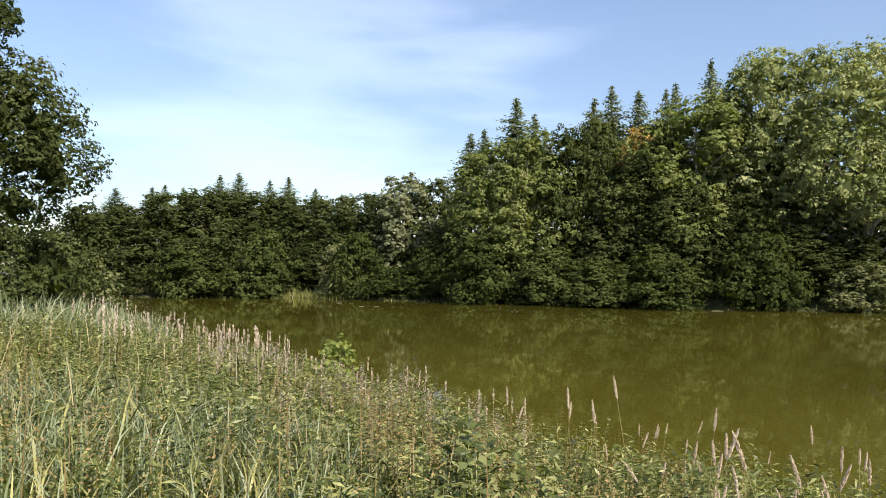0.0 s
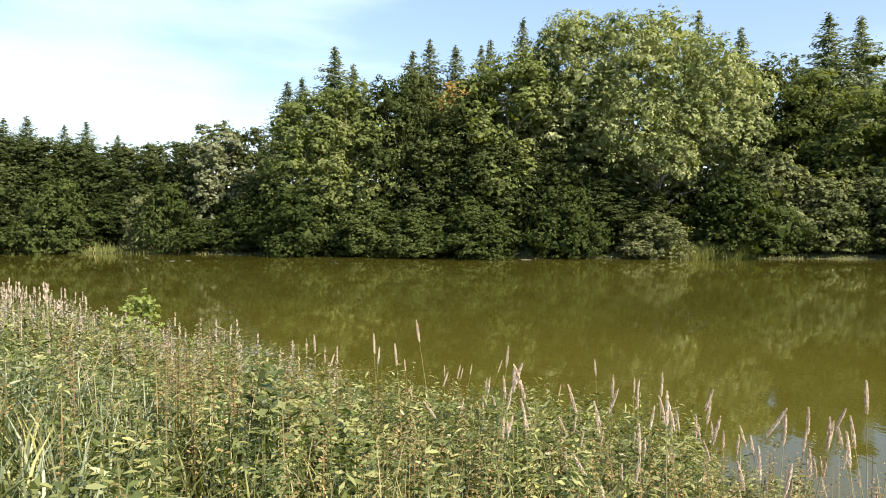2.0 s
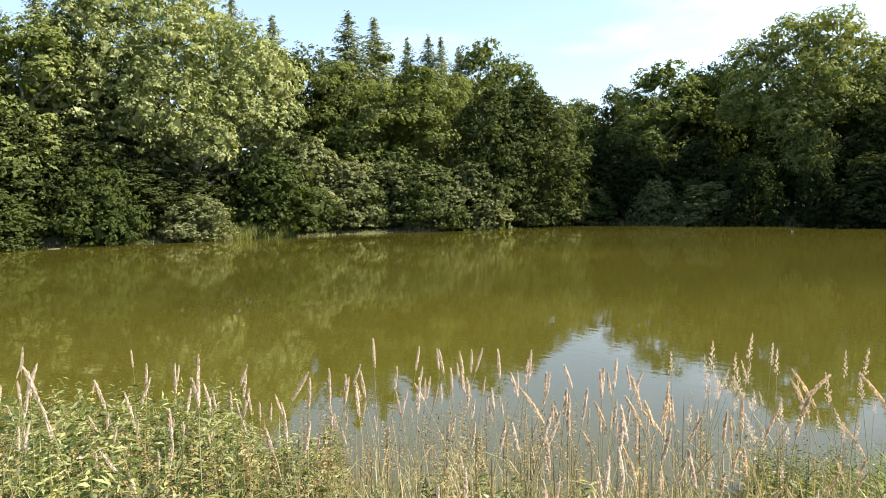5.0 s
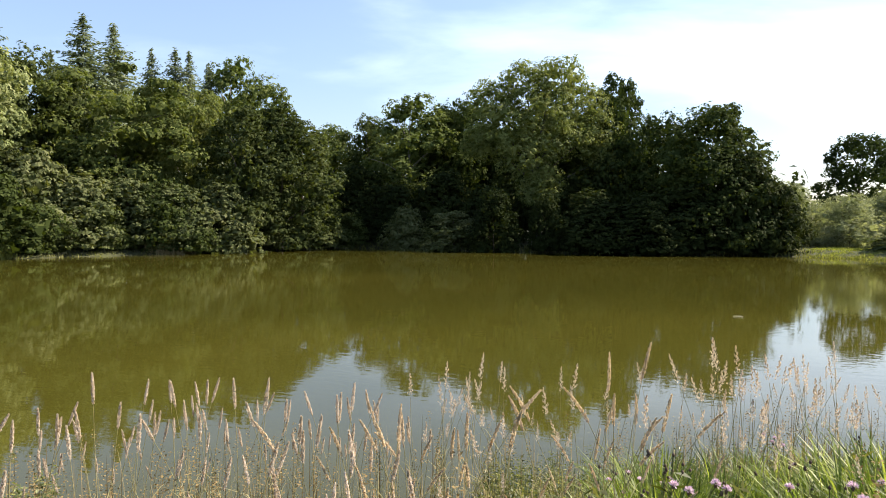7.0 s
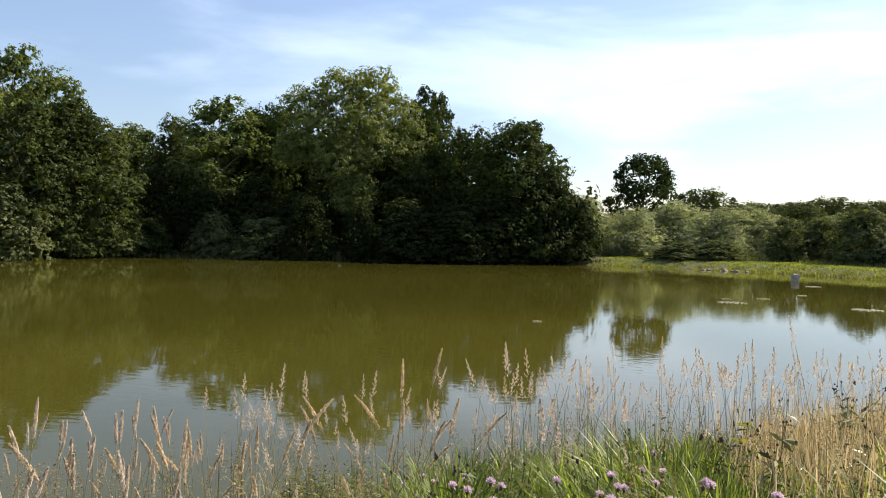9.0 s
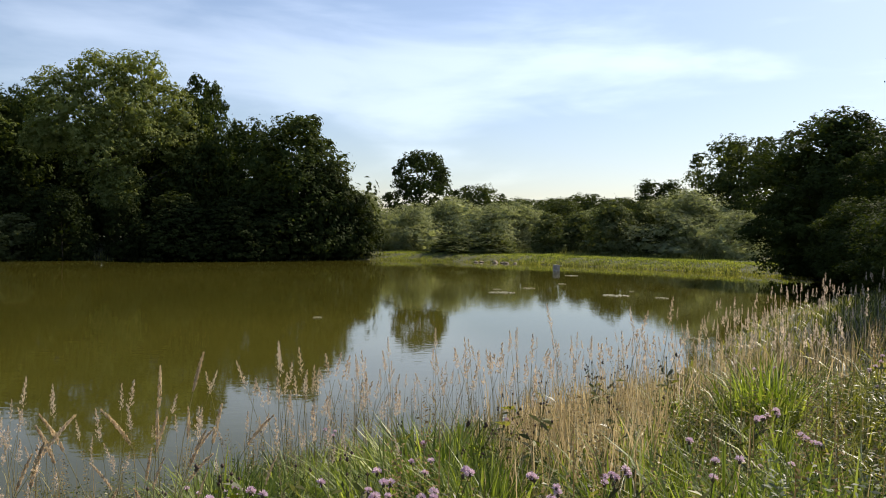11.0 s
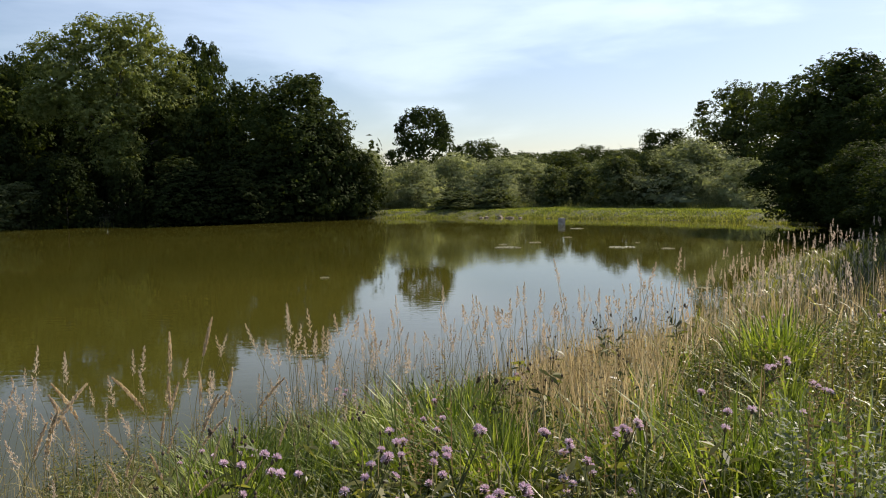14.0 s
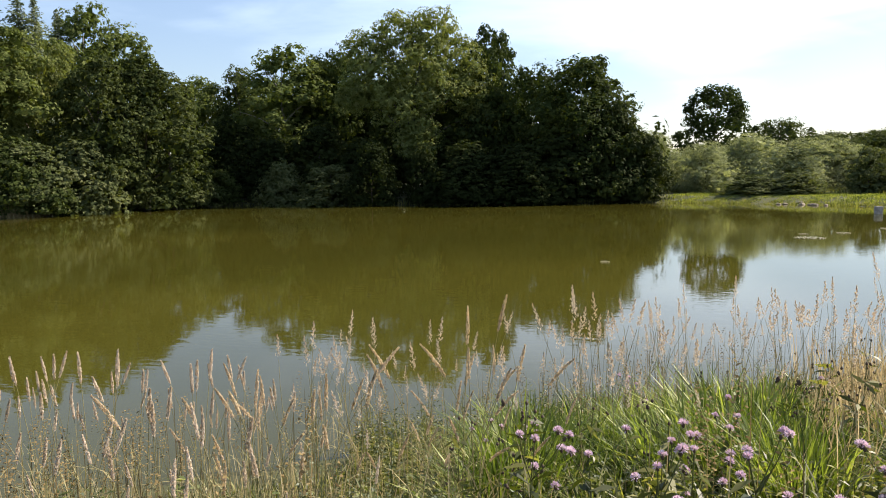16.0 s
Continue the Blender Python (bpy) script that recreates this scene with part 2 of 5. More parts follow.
MAT = {
    "alder": leaf_mat("alder_leaf", (0.020, 0.029, 0.009), (0.052, 0.068, 0.023), (0.115, 0.130, 0.052)),
    # alder leaf darkened: shade under overhanging boughs painted into the colour
    "shade_toned_alder": leaf_mat("shade_toned_alder_leaf", (0.019, 0.030, 0.009), (0.046, 0.063, 0.018), (0.097, 0.116, 0.039)),
    "robinia": leaf_mat("robinia_leaf", (0.038, 0.054, 0.014), (0.096, 0.120, 0.036), (0.195, 0.208, 0.074)),
    "oak": leaf_mat("oak_leaf", (0.018, 0.030, 0.009), (0.040, 0.056, 0.016), (0.080, 0.100, 0.030), 0.26),
    "aspen": leaf_mat("aspen_leaf", (0.042, 0.063, 0.020), (0.105, 0.132, 0.041), (0.207, 0.232, 0.089)),
    "poplar": leaf_mat("silver_poplar_leaf", (0.086, 0.115, 0.040), (0.215, 0.247, 0.104), (0.416, 0.431, 0.222), through_tint=(1.45, 1.45, 0.7)),
    "green_poplar": leaf_mat("green_poplar_leaf", (0.060, 0.080, 0.024), (0.150, 0.176, 0.056), (0.300, 0.315, 0.130)),
    # oak leaf taken darker still, the wood's shade painted into its colour
    "shade": leaf_mat("shade_painted_leaf", (0.011, 0.017, 0.006), (0.024, 0.034, 0.010), (0.050, 0.062, 0.020), 0.2),
    "birch": leaf_mat("birch_leaf", (0.050, 0.064, 0.032), (0.125, 0.145, 0.078), (0.245, 0.260, 0.165)),
    "autumn": leaf_mat("autumn_leaf", (0.22, 0.15, 0.05), (0.38, 0.26, 0.09), (0.55, 0.41, 0.18)),
    "willow": leaf_mat("willow_leaf", (0.078, 0.101, 0.049), (0.202, 0.227, 0.124), (0.429, 0.455, 0.286), 0.42, through_tint=(1.4, 1.4, 0.8)),
    "bush": leaf_mat("bush_leaf", (0.036, 0.049, 0.019), (0.095, 0.114, 0.047), (0.194, 0.204, 0.098)),
    "spruce": leaf_mat("spruce_needles", (0.075, 0.098, 0.066), (0.150, 0.180, 0.118), (0.250, 0.275, 0.190), 0.2),
    "bark": rough_mat("bark", (0.035, 0.028, 0.02), (0.13, 0.11, 0.085), 4.0, stretch=(1, 1, 0.25)),
    "pale_bark": rough_mat("pale_bark", (0.10, 0.09, 0.07), (0.42, 0.39, 0.33), 3.0, stretch=(1, 1, 0.4)),
    "earth": rough_mat("meadow_soil", (0.030, 0.030, 0.012), (0.075, 0.085, 0.026), 0.8, 0.95, 0.6),
    "concrete": rough_mat("weathered_concrete", (0.26, 0.23, 0.20), (0.52, 0.48, 0.43), 5.0, 0.85, 0.3),
    "stone": rough_mat("shore_stone", (0.13, 0.095, 0.06), (0.29, 0.23, 0.16), 4.0, 0.8, 0.5),
    "water": water_mat(),
    "grass": leaf_mat("meadow_grass", (0.030, 0.042, 0.008), (0.125, 0.138, 0.034), (0.40, 0.38, 0.15), 0.30, 0.44, 2.2, 0.33, single=0.70),
    "herb": leaf_mat("herb_leaf", (0.019, 0.032, 0.006), (0.098, 0.125, 0.036), (0.319, 0.329, 0.138), 0.26, 0.44, 2.6, 0.33, single=0.70),
    "straw": leaf_mat("dry_straw", (0.253, 0.209, 0.116), (0.451, 0.380, 0.220), (0.660, 0.561, 0.352), 0.4, 0.6, 3.0, through_tint=(1.15, 1.05, 0.85), single=0.70),
    "plume": leaf_mat("seed_plume", (0.44, 0.36, 0.27), (0.60, 0.52, 0.42), (0.76, 0.69, 0.60), 0.45, 0.7, 3.0, through_tint=(1.15, 1.08, 0.95)),
    "dry_head": leaf_mat("dry_seed_head", (0.42, 0.34, 0.23), (0.60, 0.49, 0.35), (0.80, 0.70, 0.53), 0.42, 0.7, 3.0, through_tint=(1.1, 1.04, 0.85)),
    "stalk": leaf_mat("grass_stalk", (0.15, 0.15, 0.065), (0.27, 0.25, 0.125), (0.42, 0.37, 0.21), 0.3, 0.6, 3.0, through_tint=(1.2, 1.15, 0.8)),
    "rust": leaf_mat("rusty_seed", (0.12, 0.085, 0.04), (0.21, 0.155, 0.07), (0.32, 0.245, 0.12), 0.2, 0.7, 3.0, through_tint=(1.1, 1.05, 0.95)),
    "fluff": leaf_mat("seed_fluff", (0.22, 0.18, 0.155), (0.34, 0.285, 0.25), (0.50, 0.44, 0.40), 0.3, 0.8, 3.0, through_tint=(1.1, 1.05, 0.95)),
    "mugwort": leaf_mat("grey_green_leaf", (0.06, 0.08, 0.045), (0.145, 0.17, 0.105), (0.28, 0.30, 0.21), 0.2, 0.6, 2.6, 0.2),
    "stem": leaf_mat("plant_stem", (0.06, 0.075, 0.022), (0.11, 0.12, 0.045), (0.18, 0.17, 0.075), 0.1, 0.6, 0.6),
    "thistle": leaf_mat("thistle_flower", (0.56, 0.38, 0.52), (0.74, 0.58, 0.70), (0.88, 0.78, 0.86), 0.3, 0.7, 0.6, through_tint=(1.1, 1.05, 0.95)),
    "bud": leaf_mat("thistle_bud", (0.050, 0.036, 0.028), (0.10, 0.072, 0.055), (0.17, 0.13, 0.09), 0.1, 0.7, 0.6, through_tint=(1.1, 1.05, 0.95)),
    "reed": leaf_mat("reed_leaf", (0.09, 0.12, 0.03), (0.18, 0.20, 0.06), (0.32, 0.31, 0.13), 0.3, 0.5, 0.5),
    "clover": leaf_mat("low_herb_leaf", (0.010, 0.016, 0.003), (0.066, 0.082, 0.018), (0.280, 0.268, 0.100), 0.34, 0.44, 2.6, 0.33, single=0.70),
    "blue_grass": leaf_mat("grey_green_grass", (0.06, 0.08, 0.04), (0.16, 0.195, 0.11), (0.33, 0.37, 0.24), 0.3, 0.5, 2.2, 0.3, single=0.70),
    "lush": leaf_mat("lush_grass", (0.026, 0.048, 0.008), (0.125, 0.170, 0.032), (0.40, 0.44, 0.14), 0.4, 0.45, 2.2, 0.25, single=0.70),
    "bank": leaf_mat("bank_grass", (0.045, 0.064, 0.013), (0.147, 0.177, 0.041), (0.384, 0.397, 0.128), 0.35, 0.5, 1.2, 0.2, single=0.70),
    # pale grey stands in for sky glinting on ripples
    "glint": leaf_mat("floating_weed", (0.20, 0.20, 0.15), (0.32, 0.32, 0.26), (0.46, 0.46, 0.40), 0.1, 0.5, 1.0),
}


# ---- mesh helpers ----
def mesh_from(name, verts, faces_flat, sizes, material):
    """A mesh from arrays: vertices (n, 3), the corners of all faces in a row, the corner count of each face."""
    me = bpy.data.meshes.new(name)
    verts = np.asarray(verts, dtype=np.float32)
    faces_flat = np.asarray(faces_flat, dtype=np.int32)
    sizes = np.asarray(sizes, dtype=np.int32)
    me.vertices.add(len(verts))
    me.vertices.foreach_set("co", verts.ravel())
    me.loops.add(len(faces_flat))
    me.loops.foreach_set("vertex_index", faces_flat)
    me.polygons.add(len(sizes))
    starts = np.concatenate(([0], np.cumsum(sizes)[:-1])).astype(np.int32)
    me.polygons.foreach_set("loop_start", starts)
    me.update(calc_edges=True)
    me.validate()
    if material:
        me.materials.append(material)
    return me


class Soup:
    """Collects many small faces for one mesh."""

    def __init__(self):
        self.v, self.f, self.s, self.n = [], [], [], 0

    def add(self, verts, faces, size):
        """verts (n, 3), faces (m, size)."""
        self.v.append(np.asarray(verts, dtype=np.float32))
        fa = np.asarray(faces, dtype=np.int64) + self.n
        self.f.append(fa.ravel())
        self.s.append(np.full(len(fa), size))
        self.n += len(verts)

    def mesh(self, name, material):
        return mesh_from(name, np.concatenate(self.v), np.concatenate(self.f), np.concatenate(self.s), material)


def unit(a):
    return a / np.maximum(np.linalg.norm(a, axis=-1, keepdims=True), 1e-9)


def leaf_quads(soup, pos, normal, length, width, rng, axis=None):
    """Pointed leaves: one diamond each, turned at random about its normal (or along axis)."""
    n = len(pos)
    normal = unit(normal)
    ref = rng.normal(size=(n, 3)) if axis is None else axis
    t = unit(np.cross(normal, ref))
    b = np.cross(normal, t)
    if axis is not None:
        t, b = b, t
    L = (np.broadcast_to(length, n) * 0.5)[:, None]
    W = (np.broadcast_to(width, n) * 0.5)[:, None]
    fold = normal * (L * 0.18)
    v = np.stack([pos - t * L, pos + b * W + fold - t * L * 0.15, pos + t * L, pos - b * W + fold - t * L * 0.15], axis=1).reshape(-1, 3)
    f = np.arange(n * 4).reshape(-1, 4)
    soup.add(v, f, 4)


def leaf_tris(soup, pos, normal, length, width, rng):
    """Small leaf sprays: one triangle each."""
    n = len(pos)
    normal = unit(normal)
    t = unit(np.cross(normal, rng.normal(size=(n, 3))))
    b = np.cross(normal, t)
    L = (np.broadcast_to(length, n) * 0.5)[:, None]
    W = (np.broadcast_to(width, n) * 0.62)[:, None]
    v = np.stack([pos + t * L, pos - t * L * 0.7 + b * W, pos - t * L * 0.9 - b * W * 0.8], axis=1).reshape(-1, 3)
    soup.add(v, np.arange(n * 3).reshape(-1, 3), 3)


def tube(soup, pts, radii, sides=6):
    """A tapered tube along points."""
    pts = np.asarray(pts, dtype=float)
    k = len(pts)
    d = unit(np.gradient(pts, axis=0))
    ref = np.array([0.31, 0.95, 0.05]) if abs(d[:, 2]).mean() > 0.6 else np.array([0, 0, 1.0])
    a = unit(np.cross(d, ref))
    b = np.cross(d, a)
    ang = np.arange(sides) * 2 * np.pi / sides
    ring = pts[:, None] + np.asarray(radii)[:, None, None] * (np.cos(ang)[None, :, None] * a[:, None] + np.sin(ang)[None, :, None] * b[:, None])
    i, j = np.meshgrid(np.arange(k - 1), np.arange(sides), indexing="ij")
    j2 = (j + 1) % sides
    f = np.stack([i * sides + j, i * sides + j2, (i + 1) * sides + j2, (i + 1) * sides + j], axis=-1).reshape(-1, 4)
    soup.add(ring.reshape(-1, 3), f, 4)


def part(name, me, parent, label=""):
    ob = new(name, me)
    ob.parent = parent
    if label:
        tagged(ob, label)
    return ob


# ---- the pond's outline and the ground ----
POND = [(6.1, 5.0), (4.5, 7.5), (2.4, 10.2), (-0.3, 14.6), (-3.6, 19.8), (-8.4, 26.4), (-14, 34), (-22, 42), (-32, 52), (-42, 61), (-44, 70),
        (-33, 73), (-24, 73.5), (-15, 72), (-8, 68), (0, 65), (5.5, 62), (11.2, 57.5), (18.5, 54), (26, 52.5), (32, 50), (40, 48), (49, 44.5),
        (57, 46), (63, 43), (67, 37), (67, 27), (66.5, 18), (69, 9), (71, 3), (71, -1), (69, -7), (66, -13), (61, -19), (55, -25), (47, -29),
        (37, -25.5), (29, -17.5), (23, -12), (18, -8.6), (14.6, -6.0), (12.4, -3.6), (11.2, -1.4), (10.0, 0.3), (8.6, 1.6), (7.6, 3.4)]


def pond_distance(x, y):
    """Metres to the pond's edge: positive on land, negative on water. Arrays."""
    x, y = np.asarray(x, dtype=float), np.asarray(y, dtype=float)
    best = np.full(x.shape, 1e9)
    inside = np.zeros(x.shape, dtype=bool)
    for (ax, ay), (bx, by) in zip(POND, POND[1:] + POND[:1]):
        dx, dy = bx - ax, by - ay
        s = np.clip(((x - ax) * dx + (y - ay) * dy) / (dx * dx + dy * dy), 0, 1)
        best = np.minimum(best, np.hypot(x - ax - s * dx, y - ay - s * dy))
        cross = ((ay > y) != (by > y)) & (x < (bx - ax) * (y - ay) / (by - ay + 1e-12) + ax)
        inside ^= cross
    return np.where(inside, -best, best)


def smooth(a):
    a = np.clip(a, 0, 1)
    return a * a * (3 - 2 * a)


def ground_z(x, y):
    x, y = np.asarray(x, dtype=float), np.asarray(y, dtype=float)
    d = pond_distance(x, y)
    d = d + 0.35 * np.sin(x * 0.9 + np.sin(y * 0.7)) * np.sin(y * 0.8 + 1.3) + 0.18 * np.sin(2.3 * x + 1.7 * y)
    near = 1 - smooth((np.hypot(x, y) - 14) / 22)
    wide = 3.2 + 4.3 * near
    top = 0.55 + 0.85 * near
    land = top * smooth(d / wide) + 0.05 * np.minimum(d, 1.0)
    far = np.maximum(np.hypot(x - 25, y - 20) - 60, 0)
    north = smooth((y - 45) / 40) * smooth((60 - x) / 40)
    land = land + 0.03 * np.minimum(far, 60) * north
    return np.where(d > 0, land, np.maximum(0.22 * d, -1.2)) + 0.03 * np.sin(1.9 * x) * np.sin(2.1 * y + 0.4)


def build_ground():
    def axis(lo, hi, fine_lo, fine_hi, step, grow):
        a = list(np.arange(fine_lo, fine_hi, step))
        s = step
        while a[-1] < hi:
            s *= grow
            a.append(a[-1] + s)
        s = step
        while a[0] > lo:
            s *= grow
            a.insert(0, a[0] - s)
        return np.array(a)
    xs = axis(-1500, 1500, -14, 74, 0.8, 1.18)
    ys = axis(-1500, 1500, -28, 76, 0.8, 1.18)
    X, Y = np.meshgrid(xs, ys, indexing="ij")
    Z = ground_z(X, Y)
    v = np.stack([X, Y, Z], axis=-1).reshape(-1, 3)
    nx, ny = len(xs), len(ys)
    i, j = np.meshgrid(np.arange(nx - 1), np.arange(ny - 1), indexing="ij")
    f = np.stack([i * ny + j, (i + 1) * ny + j, (i + 1) * ny + j + 1, i * ny + j + 1], axis=-1).reshape(-1, 4)
    me = mesh_from("ground", v, f.ravel(), np.full(len(f), 4), MAT["earth"])
    me.polygons.foreach_set("use_smooth", np.ones(len(f), dtype=bool))
    tagged(new("ground", me), "grassy earth banks and meadow round the pond", "ground", kind="structure")
    xs = np.linspace(-60, 90, 31)
    ys = np.linspace(-40, 90, 27)
    X, Y = np.meshgrid(xs, ys, indexing="ij")
    v = np.stack([X, Y, 0 * X], axis=-1).reshape(-1, 3)
    nx, ny = len(xs), len(ys)
    i, j = np.meshgrid(np.arange(nx - 1), np.arange(ny - 1), indexing="ij")
    f = np.stack([i * ny + j, (i + 1) * ny + j, (i + 1) * ny + j + 1, i * ny + j + 1], axis=-1).reshape(-1, 4)
    me = mesh_from("water", v, f.ravel(), np.full(len(f), 4), MAT["water"])
    tagged(new("water", me), "murky olive green pond water with faint ripples", "water", kind="structure")


build_ground()


# ---- trees ----
def profile(kind, u):
    """The crown's radius, as a share of half its width, at the height share u."""
    if kind == "skirt":        # boughs down to the water
        return np.sqrt(np.clip(1 - u ** 2.6, 0, 1)) * (0.80 + 0.20 * np.sin(np.pi * np.clip(u * 1.3, 0, 1)))
    if kind == "dome":         # full below, broad and rounded on top
        return np.sqrt(np.clip(1 - np.clip((u - 0.42) / 0.58, 0, 1) ** 2.4, 0, 1)) * (0.86 + 0.14 * np.sin(np.pi * np.clip(u * 1.4, 0, 1)))
    if kind == "tower":        # straight-sided below, a ragged cone above
        return np.clip((1.0 - u) / 0.58, 0, 1) ** 0.9
    if kind == "round":
        return np.sqrt(np.clip(1 - (2 * u - 0.95) ** 2 * 0.95, 0, 1))
    if kind == "cone":
        return np.clip(1.02 - u, 0, 1) ** 0.75 * np.minimum(1, 0.6 + u * 3)
    if kind == "spread":       # wide, flat-topped
        return np.sqrt(np.clip(1 - np.abs(2 * u - 1.1) ** 3 * 0.7, 0, 1)) * (0.7 + 0.3 * u)
    return np.sqrt(np.clip(1 - (1.6 * u - 0.6) ** 2, 0, 1))


def foliage(s, c, cr, o, leaves, size, rng, aspect=0.85, flat=0.85, droop=0.0, pad=13, foot=0.0):
    """Leaf lumps at c of radius cr, facing o: each set with small domes of leaves, dark gaps between them, closed inside."""
    nl = len(c)
    pads = max(4, leaves // pad)
    k, j = np.repeat(np.arange(nl), pads), np.tile(np.arange(pads), nl)
    v = 1 - 1.75 * (j + 0.5) / pads
    a = j * 2.39996 + rng.uniform(0, 6.28, nl)[k]
    side = np.sqrt(1 - v * v)
    d = unit(np.stack([np.cos(a) * side, np.sin(a) * side, v], axis=1) + 0.5 * o[k] + rng.normal(0, 0.2, (len(k), 3)))
    rad = cr[k] * rng.uniform(0.70, 1.26, len(k))
    pc = c[k] + d * rad[:, None] * np.array([1, 1, flat])
    pc[:, 2] -= droop * rad * np.hypot(d[:, 0], d[:, 1])
    pr = np.clip(cr[k] * 0.30, size * 0.9, size * 2.2) * rng.uniform(0.65, 1.25, len(k))
    w = np.repeat(np.arange(len(k)), pad)
    n = len(w)
    e = unit(rng.normal(size=(n, 3)) + 0.9 * d[w] + np.array([0, 0, 0.45]))
    reach = np.where(rng.uniform(0, 1, n) < 0.14, rng.uniform(1.2, 2.1, n), rng.uniform(0.6, 1.1, n))
    pos = pc[w] + e * (pr[w] * reach)[:, None] * np.array([1, 1, 0.7])
    pos[:, 2] = np.maximum(pos[:, 2], foot)
    leaf_tris(s, pos, e + 0.4 * d[w] + np.array([0, 0, 0.25]) + rng.normal(0, 0.34, (n, 3)), size * rng.uniform(0.6, 1.3, n), size * aspect * rng.uniform(0.7, 1.3, n), rng)
    q = 14
    k = np.repeat(np.arange(nl), q)
    e = unit(rng.normal(size=(len(k), 3)))
    pos = c[k] + e * (cr[k] * 0.62 * rng.uniform(0.1, 1, len(k)) ** 0.5)[:, None] * np.array([1, 1, flat])
    pos[:, 2] = np.maximum(pos[:, 2], foot)
    leaf_tris(s, pos, e + rng.normal(0, 0.5, e.shape), cr[k] * 0.55, cr[k] * 0.5, rng)


def make_tree(name, seed, H, W, base, shape, leaf, bark, clumps, per, size, aspect=0.85, lobes=0.18, flat=0.85, droop=0.0, core=500, trunk=0.22, limbs=7, fat=1.0):
    """A tree thing at the origin: trunk with limbs, and a crown of leaf clumps. base: where the crown begins."""
    rng = np.random.default_rng(seed)
    tree = new(name)
    tree.empty_display_size = 0.3
    top = H * 0.86
    ph = rng.uniform(0, 6.28, 6)

    def radius(u, a):
        wob = 1 + lobes * (np.sin(2 * a + ph[0] + 4 * u) + 0.7 * np.sin(3 * a + ph[1] - 5 * u) + 0.5 * np.sin(5 * a + ph[2] + 9 * u)) * 0.6
        return W / 2 * profile(shape, u) * wob
    # trunk and limbs
    s = Soup()
    zs = np.linspace(-0.4, top, 9)
    lean = rng.normal(0, 0.035 * H, 2)
    bend = np.stack([lean[0] * (zs / H) ** 2 + 0.12 * np.sin(zs * 0.6 + ph[3]), lean[1] * (zs / H) ** 2 + 0.12 * np.sin(zs * 0.5 + ph[4]), zs], axis=1)
    tube(s, bend, trunk * (1 - np.linspace(0, 0.93, 9)) * np.array([1.5] + [1] * 8), 8)
    for k in range(limbs):
        u = (k + 0.6) / limbs
        z0 = max(base * 0.6, H * 0.12) + u * (top * 0.8 - max(base * 0.6, H * 0.12))
        a = ph[5] + k * 2.4
        x0 = np.array([np.interp(z0, zs, bend[:, 0]), np.interp(z0, zs, bend[:, 1]), z0])
        z1 = z0 + H * 0.16
        uu = np.clip((z1 - base) / (H - base), 0, 1)
        r = radius(uu, a) * 0.85
        tt = np.linspace(0, 1, 6)[:, None]
        end = np.array([np.cos(a) * r, np.sin(a) * r, z1])
        mid = x0 * (1 - tt) + end * tt
        mid[:, 2] += np.sin(tt[:, 0] * np.pi) * H * 0.03
        tube(s, mid, trunk * 0.42 * (1 - tt[:, 0] * 0.85), 5)
    part("trunk", s.mesh("trunk", bark), tree)
    # crown: lumps spread evenly over it, each a shell of leaves
    s = Soup()
    nl = clumps
    k = np.arange(nl)
    u = 0.94 * np.clip((k + rng.uniform(0.2, 0.8, nl)) / nl, 0, 1) ** 0.95
    a = k * 2.39996 + rng.normal(0, 0.5, nl)
    cr = W * rng.uniform(0.075, 0.225, nl) * (1.08 - 0.28 * u) * (50 / nl) ** 0.4 * fat
    r = np.maximum(radius(u, a) - cr * 0.8, 0) * rng.uniform(0.74, 1.14, nl)
    c = np.stack([np.cos(a) * r + lean[0] * u * 0.7, np.sin(a) * r + lean[1] * u * 0.7, base + 1.05 * u * (H - base) - cr * 0.72], axis=1)
    c[:, 2] = np.maximum(c[:, 2], base + cr * 0.4)
    out = unit(np.stack([np.cos(a), np.sin(a), 0.2 + 1.2 * u ** 3], axis=1))
    foliage(s, c, cr, out, per * 2, size * 0.9, rng, aspect, flat, droop, foot=base * 0.9 + 0.05)
    if core:
        uc = rng.uniform(0.02, 0.80, core)
        ac = rng.uniform(0, 6.28, core)
        rc = radius(uc, ac) * rng.uniform(0.1, 0.6, core)
        pc = np.stack([np.cos(ac) * rc, np.sin(ac) * rc, base + uc * (H - base) * 0.93], axis=1)
        leaf_tris(s, pc, rng.normal(size=(core, 3)), size * 2.0, size * 1.8, rng)
    part("crown", s.mesh("crown", leaf), tree)
    return tree


